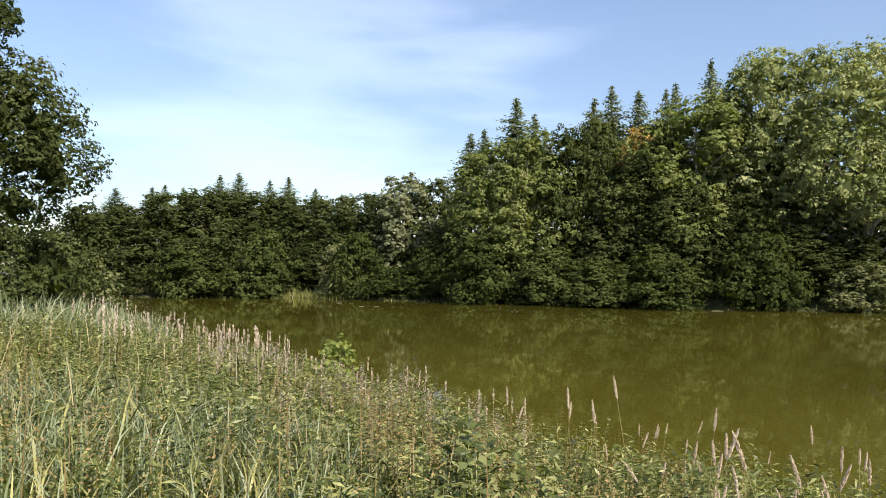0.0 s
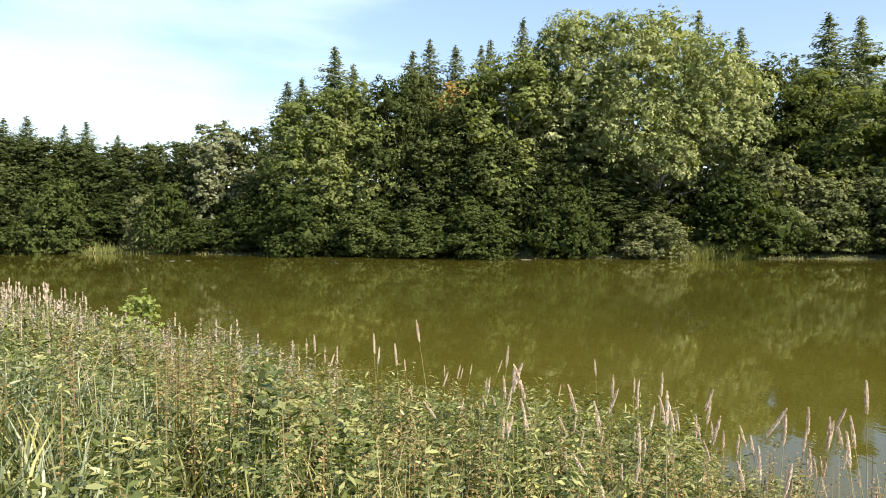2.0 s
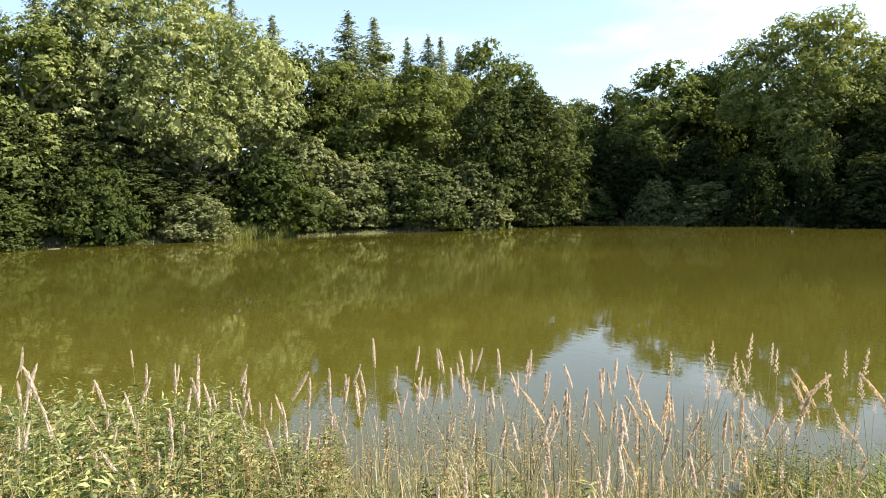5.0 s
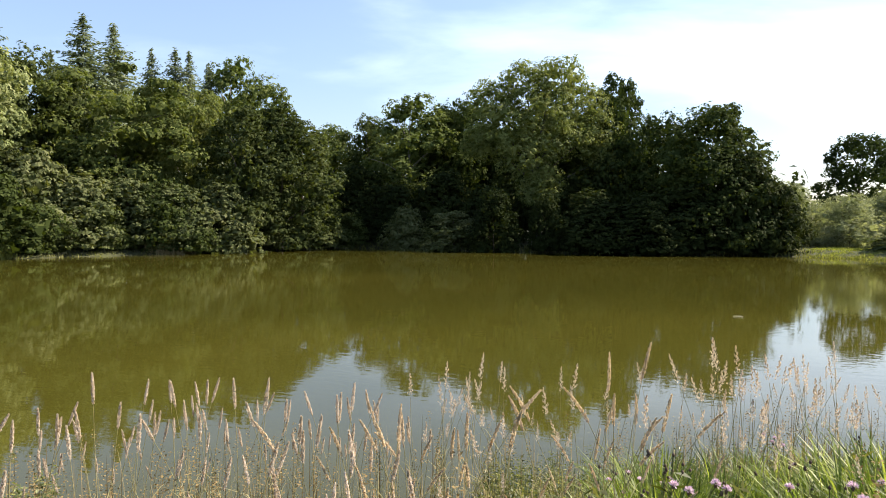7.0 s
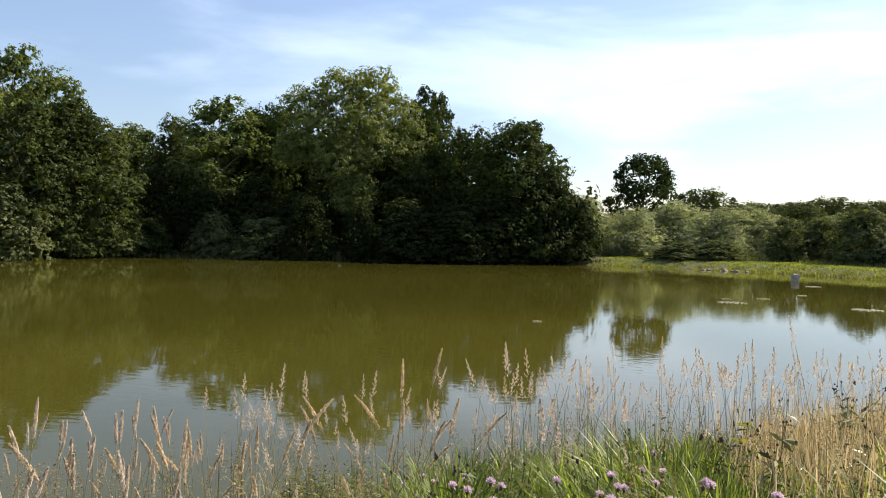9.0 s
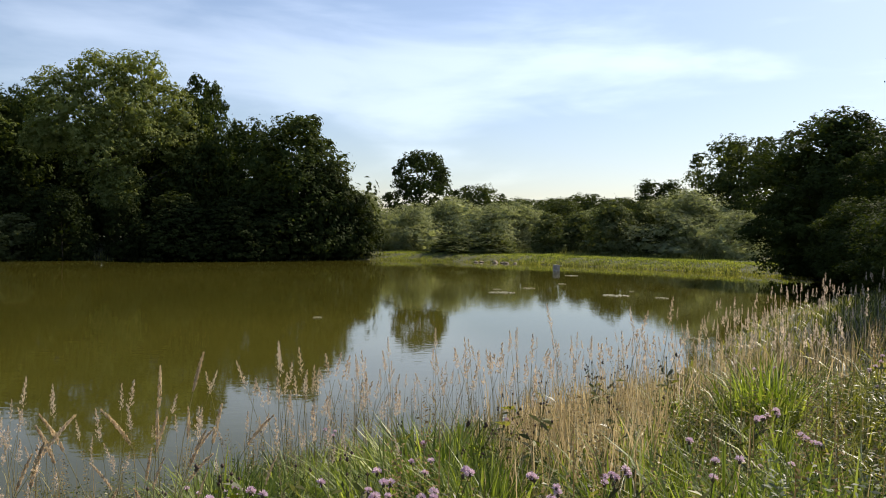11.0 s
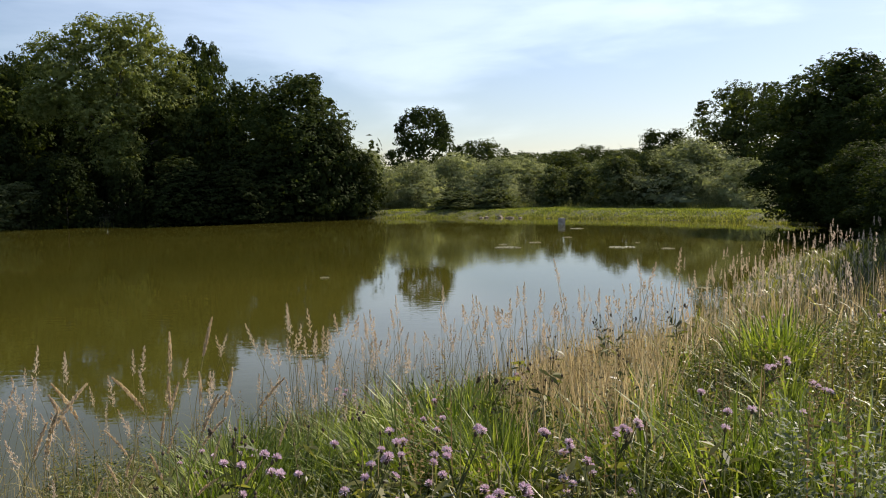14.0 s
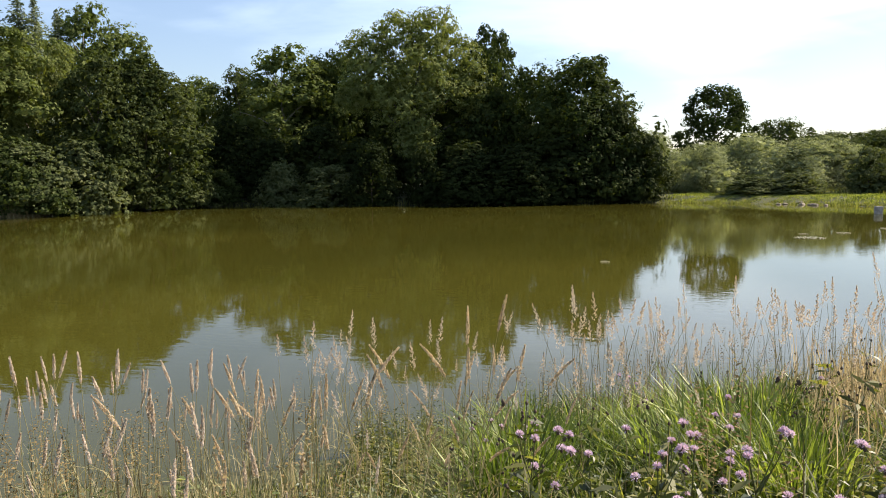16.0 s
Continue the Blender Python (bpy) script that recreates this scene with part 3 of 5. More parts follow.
def make_grouped_tree(name, seed, subs, leaf, bark, trunk, size, per, lumps=12, foot=0.0):
    """A large tree whose crown is a group of rounded masses (x, y, z, radius), each carried by its own limb."""
    rng = np.random.default_rng(seed)
    tree = new(name)
    tree.empty_display_size = 0.3
    subs = np.array(subs, dtype=float)
    H = subs[:, 2].max()
    s = Soup()
    zs = np.linspace(-0.5, H * 0.75, 8)
    stem = np.stack([0.25 * np.sin(zs * 0.35 + seed), 0.2 * np.sin(zs * 0.3), zs], axis=1)
    tube(s, stem, trunk * (1 - np.linspace(0, 0.8, 8)), 8)
    for x, y, z, r in subs:
        z0 = max(1.2, z * 0.62 - 0.5)
        p0 = np.array([np.interp(z0, zs, stem[:, 0]), np.interp(z0, zs, stem[:, 1]), z0])
        t = np.linspace(0, 1, 7)[:, None]
        line = p0 * (1 - t) + np.array([x, y, z]) * t
        line[:, 2] += np.sin(t[:, 0] * np.pi) * 0.5
        tube(s, line + rng.normal(0, 0.08, line.shape), trunk * 0.36 * (1 - t[:, 0] * 0.85), 6)
    part("trunk", s.mesh("trunk", bark), tree)
    s = Soup()
    for x, y, z, r in subs:
        k = np.arange(lumps)
        v = 1 - 1.75 * (k + 0.5) / lumps
        a = k * 2.39996 + rng.uniform(0, 6.28)
        o = np.stack([np.cos(a) * np.sqrt(1 - v * v), np.sin(a) * np.sqrt(1 - v * v), v], axis=1)
        cr = r * rng.uniform(0.34, 0.54, lumps)
        c = np.array([x, y, z]) + o * (r - cr * 0.8)[:, None] * rng.uniform(0.8, 1.2, (lumps, 1))
        foliage(s, c, cr, o, per, size * 0.85, rng, foot=foot)
    part("crown", s.mesh("crown", leaf), tree)
    return tree


def make_spruce(name, seed, H, W, levels=34, sparse=0.0):
    """A spruce: whorls of drooping boughs with hanging sprays, ragged towards the tip."""
    rng = np.random.default_rng(seed)
    tree = new(name)
    tree.empty_display_size = 0.3
    s = Soup()
    zs = np.linspace(-0.4, H, 6)
    tube(s, np.stack([0 * zs, 0 * zs, zs], axis=1), 0.19 * (1 - np.linspace(0, 0.97, 6)), 6)
    part("trunk", s.mesh("trunk", MAT["bark"]), tree)
    s = Soup()
    P, N, L, A = [], [], [], []
    for i in range(levels):
        u = 1 - (1 - np.clip((i + rng.uniform(-0.4, 0.4)) / levels, 0, 0.995)) ** 1.3
        z = H * (0.42 + 0.57 * u)
        R = W * 0.80 * (0.66 * (1 - u)) ** 0.86 * rng.uniform(0.8, 1.15) + 0.06
        count = max(7, int(10 * (1 - u) + 6))
        for b in range(count):
            if rng.uniform() < sparse:
                continue
            a = b * 6.283 / count + i * 2.1 + rng.normal(0, 0.3)
            r = R * rng.uniform(0.6, 1.15)
            z1 = z + rng.normal(0, 0.25)
            steps = max(2, int(r / 0.20))
            for k in range(steps):
                t = (k + 0.6) / steps
                drop = (0.15 * r * t if u > 0.7 else -0.28 * r * t + 0.2 * r * t ** 3)
                centre = np.array([np.cos(a) * r * t, np.sin(a) * r * t, z1 + drop])
                out = np.array([np.cos(a), np.sin(a), -0.2])
                side = np.array([-np.sin(a), np.cos(a), 0])
                for sg in (-1, 1):
                    P.append(centre + side * sg * 0.16 * (1.2 - t) * r + rng.normal(0, 0.06, 3) - np.array([0, 0, 0.06]))
                    N.append(np.array([0, 0, 0.7]) + rng.normal(0, 0.7, 3))
                    A.append(out + side * sg * 0.8 + rng.normal(0, 0.3, 3) + np.array([0, 0, -0.5]))
                    L.append(0.15 + 0.11 * (1 - t) * min(r, 2) + 0.07 * (1 - u))
    for k in range(12):
        P.append(np.array([0, 0, H * (0.94 + 0.006 * k)])); N.append(rng.normal(size=3)); A.append(np.array([0, 0, 1]) + rng.normal(0, 0.5, 3)); L.append(0.22)
    L = np.array(L)
    leaf_quads(s, np.array(P), np.array(N), L * 1.6, L * 0.58, rng, axis=np.array(A))
    part("crown", s.mesh("crown", MAT["spruce"]), tree)
    return tree


STOCK = {}      # kind: (trees built once, their height and width, label, category)


def stock(kind, trees, H, W, name, label, category, group):
    for t in trees:
        t["size"] = (H, W)
        tagged(t, label, category, group)
    STOCK[kind] = [trees, H, W, 0]


def plant(kind, x, y, top, width, label="", facing=None):
    """Put a tree of that kind at (x, y), its top at the height top above the water."""
    row = STOCK[kind]
    trees, H, W, used = row
    row[3] += 1
    first = used < len(trees)
    src = trees[used % len(trees)]
    z = float(ground_z(x, y))
    if z < 0:
        z = -0.05
    turn = random.uniform(0, 360) if facing is None else facing
    sx = width / W
    m = pose(x, y, z - 0.05, 0, 0, turn) @ Matrix.Diagonal((sx, sx, (top - z) / H, 1))
    if first:
        src.matrix_world = m
        ob = src
    else:
        keep = src.scale.copy()
        src.scale = (1, 1, 1)
        ob = copy_thing(src, m)
        src.scale = keep
    if label:
        ob["label"] = label
    return ob


A = MAT
stock("alder", [make_tree("alder_tree", 10 + i, 12, 7.5, 0.3, "skirt", A["alder"], A["bark"], 52, 104, 0.24) for i in range(5)], 12, 7.5,
      "alder_tree", "leafy dark green broadleaf tree on the pond bank", "tree", "trees round the pond")
stock("bush", [make_tree("bush", 30 + i, 5, 5, 0.1, "skirt", A["bush"], A["bark"], 34, 105, 0.21, trunk=0.07, core=260, limbs=5) for i in range(3)], 5, 5,
      "bush", "dense rounded green bush at the water's edge", "bush", "bushes round the pond")
# bushes whose side away from the sun is painted dark by their leaf
stock("shade_painted_bush", [make_tree("bush", 130 + i, 5, 5, 0.1, "skirt", A["shade"], A["bark"], 34, 105, 0.21, trunk=0.07, core=260, limbs=5) for i in range(3)], 5, 5,
      "bush", "green bush with tree shade painted into its leaf colour", "bush", "bushes round the pond")
stock("aspen", [make_tree("aspen_tree", 40 + i, 13, 7, 1.0, "round", A["aspen"], A["pale_bark"], 48, 140, 0.25, lobes=0.25) for i in range(3)], 13, 7,
      "aspen_tree", "pale green aspen tree with a loose crown", "tree", "trees round the pond")
stock("robinia", [make_tree("robinia_tree", 50 + i, 14, 12, 2.5, "spread", A["robinia"], A["bark"], 70, 175, 0.28, flat=0.4, lobes=0.2) for i in range(2)], 14, 12,
      "robinia_tree", "broad bright green tree with layered foliage", "tree", "trees round the pond")
stock("oak", [make_tree("oak_tree", 60 + i, 12, 9, 1.2, "round", A["oak"], A["bark"], 52, 150, 0.28, lobes=0.22, fat=1.1) for i in range(3)], 12, 9,
      "oak_tree", "dark green oak tree with a lumpy crown", "tree", "trees round the pond")
stock("broad_alder", [make_tree("alder_tree", 20 + i, 12, 12, 0.2, "dome", A["alder"], A["bark"], 84, 120, 0.24, lobes=0.16, core=1500) for i in range(2)], 12, 12,
      "alder_tree", "broad dense green tree beyond the far bank", "tree", "trees round the pond")
stock("shore_oak", [make_tree("oak_tree", 161, 12, 9, 0.1, "dome", A["oak"], A["bark"], 70, 160, 0.25, lobes=0.26, fat=1.0)], 12, 9,
      "oak_tree", "broad dark green tree with boughs down to the water", "tree", "trees round the pond")
stock("mid_oak", [make_tree("oak_tree", 165 + i, 12, 9, 0.4, "round", A["oak"], A["bark"], 70, 260, 0.21, lobes=0.18, core=3500, fat=1.1) for i in range(2)], 12, 9,
      "oak_tree", "dark green oak tree beside the reedy bank", "tree", "trees round the pond")
stock("lone_oak", [make_tree("oak_tree", 64, 12, 9, 2.2, "round", A["oak"], A["bark"], 58, 150, 0.26, lobes=0.30, core=200, limbs=12, fat=0.82)], 12, 9,
      "oak_tree", "lone dark oak tree standing behind the bushes", "tree", "trees round the pond")
stock("near_oak", [make_tree("oak_tree", 66, 15.5, 12.6, 0.8, "tower", A["alder"], A["bark"], 120, 400, 0.17, lobes=0.34, trunk=0.34, limbs=14, core=2500, fat=1.0)], 15.5, 12.6,
      "oak_tree", "large dark green tree standing beside the tall grass", "tree", "trees round the pond")
stock("near_alder", [make_tree("alder_tree", 67, 15, 12, 0.6, "skirt", A["oak"], A["bark"], 110, 340, 0.19, lobes=0.20, trunk=0.34, limbs=12, core=6000, fat=1.15)], 15, 12,
      "alder_tree", "tall dark tree in shade beside the reed grass", "tree", "trees round the pond")
stock("birch", [make_tree("birch_tree", 80, 12, 6, 1.5, "round", A["birch"], A["pale_bark"], 46, 110, 0.30, lobes=0.3, droop=0.9)], 12, 6,
      "birch_tree", "grey-green drooping birch tree", "tree", "trees round the pond")
stock("maple_autumn", [make_tree("maple_tree", 85, 12, 5, 6.0, "round", A["autumn"], A["bark"], 26, 100, 0.34)], 12, 5,
      "maple_tree", "tree turning orange among green crowns", "tree", "trees round the pond")
stock("willow", [make_tree("willow_bush", 90 + i, 6, 6, 0.1, "skirt", A["willow"], A["bark"], 54, 130, 0.20, aspect=0.28, lobes=0.42, trunk=0.08) for i in range(3)], 6, 6,
      "willow_bush", "silvery grey-green willow bush beyond the bank", "bush", "willows beyond the bank")
stock("spruce", [make_spruce("spruce_tree", 100 + i, 18, 5.5, 44, 0.05 * i) for i in range(3)], 18, 5.5,
      "spruce_tree", "dark spruce tree rising behind the broadleaf trees", "tree", "spruces behind the pond")

plant("alder", -36.8, 77.8, 8.4, 9.6)
plant("alder", -32.9, 77.4, 9.4, 9.2)
plant("alder", -29.1, 78.9, 10.8, 11.5)
plant("alder", -24.6, 80.4, 11.4, 11.5)
plant("alder", -20.9, 81.4, 11.0, 10.5)
plant("alder", -17.2, 82.3, 10.9, 10.5)
plant("alder", -13.3, 81.0, 10.6, 10.5)
plant("alder", -9.2, 77.5, 10.6, 9.5)
plant("alder", -32.9, 73.0, 4.8, 8.5)
plant("alder", -24.9, 75.1, 5.8, 8.0)
plant("alder", -13.4, 74.9, 5.5, 6.5)
plant("bush", -16.8, 74.2, 3.6, 5.7)
plant("bush", -9.7, 71.4, 5.3, 4.8)
plant("birch", -4.0, 74.0, 12.3, 6.9)
plant("alder", -6.3, 74.8, 10.2, 7.0)
plant("alder", -1.3, 76.1, 12.0, 6.9)
plant("spruce", -49.7, 114.8, 14.7, 9.8)
plant("spruce", -43.8, 114.0, 14.8, 8.6)
plant("spruce", -44.2, 120.2, 15.8, 8.0)
plant("spruce", -40.6, 118.3, 15.2, 7.8)
plant("spruce", -39.9, 121.7, 15.4, 7.1)
plant("spruce", -35.4, 120.0, 17.3, 10.2)
plant("spruce", -32.6, 120.8, 17.8, 10.2)
plant("spruce", -27.9, 121.9, 16.8, 8.4)
plant("spruce", -25.1, 122.6, 17.3, 10.0)
plant("spruce", -20.0, 118.4, 15.1, 8.0)
plant("spruce", -15.7, 117.0, 14.1, 6.2)
plant("spruce", -14.0, 117.3, 13.9, 7.0)
plant("spruce", 3.3, 92.0, 19.1, 9.7)
plant("spruce", 5.3, 97.9, 20.7, 9.7)
plant("spruce", 8.4, 87.7, 22.4, 12.2)
plant("spruce", 11.0, 91.4, 21.4, 9.1)
plant("spruce", 12.8, 95.2, 20.4, 6.3)
plant("spruce", 18.0, 90.3, 23.0, 10.5)
plant("spruce", 20.0, 89.9, 24.4, 10.5)
plant("spruce", 22.5, 87.2, 23.2, 11.0)
plant("spruce", 25.4, 86.4, 23.2, 8.6)
plant("spruce", 27.0, 88.0, 24.3, 9.5)
plant("spruce", 29.4, 83.0, 25.7, 9.8)
plant("aspen", 3.9, 66.0, 13.8, 8.2)
plant("aspen", 7.3, 65.7, 14.5, 8.0)
plant("alder", 0.8, 69.1, 7.0, 5.8)
plant("alder", 10.7, 65.2, 15.2, 8.3)
plant("alder", 13.7, 66.7, 16.6, 7.7)
plant("alder", 18.7, 63.4, 14.7, 7.2)
plant("maple_autumn", 17.9, 67.7, 15.6, 5.0)
plant("alder", 14.6, 62.4, 10.0, 7.9)
plant("alder", 19.2, 60.1, 9.8, 8.0)
plant("alder", 23.7, 59.5, 8.8, 8.3)
plant("aspen", 20.8, 62.6, 16.9, 10.2)
plant("aspen", 26.0, 63.9, 20.6, 8.4)
plant("alder", 17.1, 63.7, 12.4, 9.7)
plant("alder", 22.0, 63.3, 10.7, 8.3)
plant("alder", 28.8, 67.1, 14.3, 8.9)
plant("alder", 34.1, 66.8, 15.8, 11.3)
plant("alder", 38.4, 65.6, 14.9, 9.2)
plant("alder", 23.6, 59.5, 8.0, 7.8)
plant("alder", 26.8, 57.1, 6.3, 7.6)
plant("alder", 30.1, 55.4, 5.6, 7.0)
plant("spruce", 46.6, 74.7, 25.5, 8.7)
plant("spruce", 49.1, 70.7, 22.9, 9.0)
plant("spruce", 55.6, 65.7, 23.4, 12.0)
plant("spruce", 59.1, 65.3, 23.2, 11.8)
plant("spruce", 63.2, 64.2, 21.4, 7.9)
plant("spruce", 64.9, 62.4, 21.6, 9.2)
plant("spruce", 65.9, 61.4, 21.4, 8.0)
plant("spruce", 68.8, 61.2, 20.6, 7.6)
plant("spruce", 52.1, 66.0, 19.1, 7.2)
plant("alder", 45.4, 61.0, 17.8, 9.5)
plant("alder", 47.0, 57.3, 16.1, 7.5)
plant("robinia", 48.4, 53.4, 15.6, 13.8)
plant("robinia", 53.8, 50.9, 15.3, 9.6)
plant("bush", 39.7, 52.8, 8.5, 7.7)
plant("bush", 42.5, 50.5, 6.5, 7.1)
plant("bush", 45.7, 49.1, 6.3, 6.6)
plant("bush", 48.4, 46.5, 5.8, 7.4)
plant("bush", 51.6, 44.4, 6.3, 6.9)
plant("alder", 54.1, 44.5, 13.4, 8.4)
plant("alder", 57.9, 43.0, 13.9, 9.1)
plant("alder", 60.8, 42.4, 12.4, 8.5)
plant("aspen", 71.9, 60.7, 21.6, 9.6)
plant("aspen", 74.2, 57.9, 19.7, 8.5)
plant("aspen", 76.9, 50.7, 14.2, 7.4)
plant("alder", 82.9, 52.5, 14.4, 8.0)
plant("alder", 79.6, 46.3, 15.5, 7.8)
plant("oak", 82.1, 37.2, 16.4, 9.1)
plant("oak", 81.5, 33.5, 16.8, 8.5)
plant("aspen", 76.7, 39.2, 16.7, 10.4)
plant("shade_painted_bush", 72.3, 42.9, 8.7, 7.4)
plant("shade_painted_bush", 70.7, 37.7, 7.0, 7.0)
plant("shade_painted_bush", 69.8, 37.3, 6.7, 6.1)
plant("shade_painted_bush", 71.1, 32.4, 8.1, 7.9)
plant("shade_painted_bush", 70.9, 27.7, 6.3, 6.6)
plant("shade_painted_bush", 69.2, 16.4, 5.8, 7.3)
plant("shade_painted_bush", 69.3, 11.4, 5.5, 8.4)
plant("oak", 80.4, 17.2, 18.0, 8.5)
plant("shore_oak", 73.9, 6.6, 13.8, 11.0)
plant("oak", 77.5, 10.7, 13.4, 8.2)
plant("oak", 84.9, 30.4, 14.1, 10.9)
plant("oak", 88.4, 25.9, 15.0, 13.1)
plant("oak", 85.9, 19.9, 12.4, 10.8)
plant("spruce", 90.9, 15.3, 15.4, 6.2)
# five oaks added out of view behind the wood to keep sun off it
plant("oak", 94.0, 33.0, 15.0, 12.0)
plant("oak", 97.0, 22.0, 13.5, 12.0)
plant("oak", 91.5, 40.5, 14.5, 11.0)
plant("oak", 101.0, 29.0, 14.0, 12.0)
plant("oak", 88.0, 48.0, 13.5, 11.0)
plant("shade_painted_bush", 72.1, 3.7, 9.4, 7.2)
plant("shade_painted_bush", 70.7, 8.0, 6.3, 8.7)
plant("lone_oak", 100.1, -7.1, 13.2, 9.4)
plant("willow", 82.4, -0.3, 7.0, 7.0)
plant("willow", 80.2, -5.0, 5.7, 6.8)
plant("willow", 83.9, -9.3, 6.5, 8.5)
plant("willow", 83.3, -13.5, 5.9, 7.8)
plant("willow", 86.7, -17.2, 6.3, 7.4)
plant("bush", 76.2, -18.7, 4.8, 4.5)
plant("bush", 77.4, -21.9, 4.9, 5.3)
plant("bush", 72.6, -24.0, 5.8, 6.2)
plant("bush", 73.5, -27.5, 6.0, 5.5)
plant("willow", 70.0, -30.9, 7.0, 10.4)
plant("willow", 64.8, -32.4, 5.0, 6.6)
plant("bush", 73.9, -8.7, 2.4, 6.0)
plant("bush", 73.4, -12.2, 2.7, 5.2)
plant("broad_alder", 198.4, -28.7, 14.6, 18.5)
plant("broad_alder", 225.4, -48.1, 12.0, 18.5)
plant("broad_alder", 218.6, -55.2, 12.4, 18.1)
plant("broad_alder", 211.8, -61.0, 13.5, 18.7)
plant("broad_alder", 214.0, -71.1, 12.6, 18.3)
plant("broad_alder", 205.0, -40.0, 11.6, 19.0)
plant("broad_alder", 190.0, -64.0, 11.4, 17.0)
plant("broad_alder", 196.0, -50.0, 11.2, 17.0)
plant("alder", 112.6, -43.0, 10.9, 7.9)
plant("alder", 111.4, -45.8, 10.9, 6.9)
plant("broad_alder", 77.2, -39.6, 13.3, 12.4)
plant("willow", 88.3, -2.8, 5.3, 7.2)
plant("willow", 90.1, -7.5, 5.5, 7.3)
plant("willow", 91.6, -12.4, 5.6, 7.4)
plant("willow", 88.3, -19.7, 5.4, 6.5)
plant("willow", 82.7, -25.3, 5.5, 7.0)
plant("willow", 78.1, -32.1, 6.4, 6.9)
plant("willow", 72.7, -34.5, 5.6, 6.7)
plant("mid_oak", 46.0, -29.3, 10.6, 9.9)
plant("mid_oak", 39.4, -28.3, 7.7, 5.7)
plant("mid_oak", 27.2, -21.3, 4.5, 5.2)
plant("mid_oak", 23.0, -20.0, 4.9, 5.6)
plant("mid_oak", 34.8, -24.4, 4.8, 5.0)
plant("near_alder", 20.2, -21.4, 12.6, 10.8, facing=40)
plant("near_oak", -19.0, 25.0, 15.0, 12.2, facing=200)
plant("bush", -17.8, 35.9, 4.5, 5.2)

# the two great poplars, each mass of foliage where its limbs carry it
silver = make_grouped_tree("silver_poplar_tree", 75, (
    (-6.6, 0.5, 17.6, 2.8), (-10, 1, 14.6, 2.8), (-2.4, 0, 17.0, 2.9), (0.7, 0.8, 16.8, 3.0), (4.2, 0, 14.6, 3.0), (6.6, 0.5, 12.4, 2.6), (-0.7, -2.4, 14.4, 3.0),
    (-5.1, -1.5, 12.9, 3.1), (-1.7, -3.4, 9.6, 3.3), (2.9, -1.5, 10.2, 2.9), (1.3, -4.0, 6.9, 2.0), (5.6, -1.0, 8.8, 2.3), (-7.8, -0.5, 10.2, 3.0), (7.9, -0.5, 9.4, 1.2),
    (2.0, 3.0, 13.0, 3.4), (-4.0, 3.0, 13.0, 3.4), (3.6, 1.8, 6.4, 2.5), (-4.6, 0.4, 7.4, 2.8), (-1.6, 1.6, 6.2, 2.7), (6.4, 1.6, 5.8, 2.2), (-8.2, 1.0, 6.6, 2.4)),
    MAT["poplar"], MAT["pale_bark"], 0.42, 0.27, 215)
silver.matrix_world = pose(32.0, 57.8, float(ground_z(32.0, 57.8)), 0, 0, -28.9)
tagged(silver, "huge silvery green poplar with visible pale limbs", "tree", "trees round the pond")
domed = make_grouped_tree("poplar_tree", 76, (
    (2.0, 0, 18.0, 2.7), (-1.5, 0, 17.6, 2.7), (-4.9, 0.5, 15.8, 2.7), (4.9, 0.3, 15.4, 2.7), (0.9, -1.5, 14.2, 3.3), (-3.8, -1.2, 12.6, 3.1), (6.1, 0, 12.3, 2.6),
    (3.2, -1.6, 11.6, 2.8), (-0.9, -2.2, 9.6, 3.2), (-6.1, 0, 11.4, 2.4), (7.2, 0.3, 9.6, 2.0), (0.3, -2.4, 6.4, 2.2), (0, 3, 13.5, 3.6)), MAT["green_poplar"], MAT["bark"], 0.36, 0.25, 310)
domed.matrix_world = pose(74.6, 23.5, float(ground_z(74.6, 23.5)) - 0.6, 0, 0, -72.2) @ Matrix.Diagonal((0.94, 0.94, 0.94, 1))
tagged(domed, "tall domed poplar tree with pale upper leaves", "tree", "trees round the pond")


# ---- far woods and shore growth ----
def along(points, step):
    """Places along a polyline, with the direction to its left-hand normal."""
    out = []
    for (ax, ay), (bx, by) in zip(points, points[1:]):
        L = math.hypot(bx - ax, by - ay)
        for k in range(max(1, int(L / step))):
            t = (k + 0.5) / max(1, int(L / step))
            out.append((ax + (bx - ax) * t, ay + (by - ay) * t, -(by - ay) / L, (bx - ax) / L))
    return np.array(out)


def build_woods(name, line, depth, low, high, count, size, label, seed, start=0.0):
    """The thicket behind a shore: many leaf clumps in a band to the left of the line."""
    rng = np.random.default_rng(seed)
    p = along(line, 1.0)
    k = rng.integers(0, len(p), count)
    off = start + rng.uniform(0, depth, count)
    c = np.stack([p[k, 0] + p[k, 2] * off, p[k, 1] + p[k, 3] * off, rng.uniform(low, 1, count) ** 0.8], axis=1)
    tops = high * (0.78 + 0.22 * np.sin(c[:, 0] * 0.45 + 1.3 * np.sin(c[:, 1] * 0.31)) * np.cos(c[:, 1] * 0.37))
    c[:, 2] *= tops
    c[:, 2] += ground_z(c[:, 0], c[:, 1])
    per = 9
    w = np.repeat(np.arange(count), per)
    d = unit(rng.normal(size=(len(w), 3)))
    pos = c[w] + d * size * 2.2 * rng.uniform(0.4, 1.1, (len(w), 1))
    s = Soup()
    leaf_quads(s, pos, d + rng.normal(0, 0.5, d.shape) + np.array([0, 0, 0.3]), size * rng.uniform(0.6, 1.3, len(w)), size * 0.6, rng)
    # thicket and far woods both take the leaf colour with shade painted in
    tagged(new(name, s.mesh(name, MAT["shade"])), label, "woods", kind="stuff")


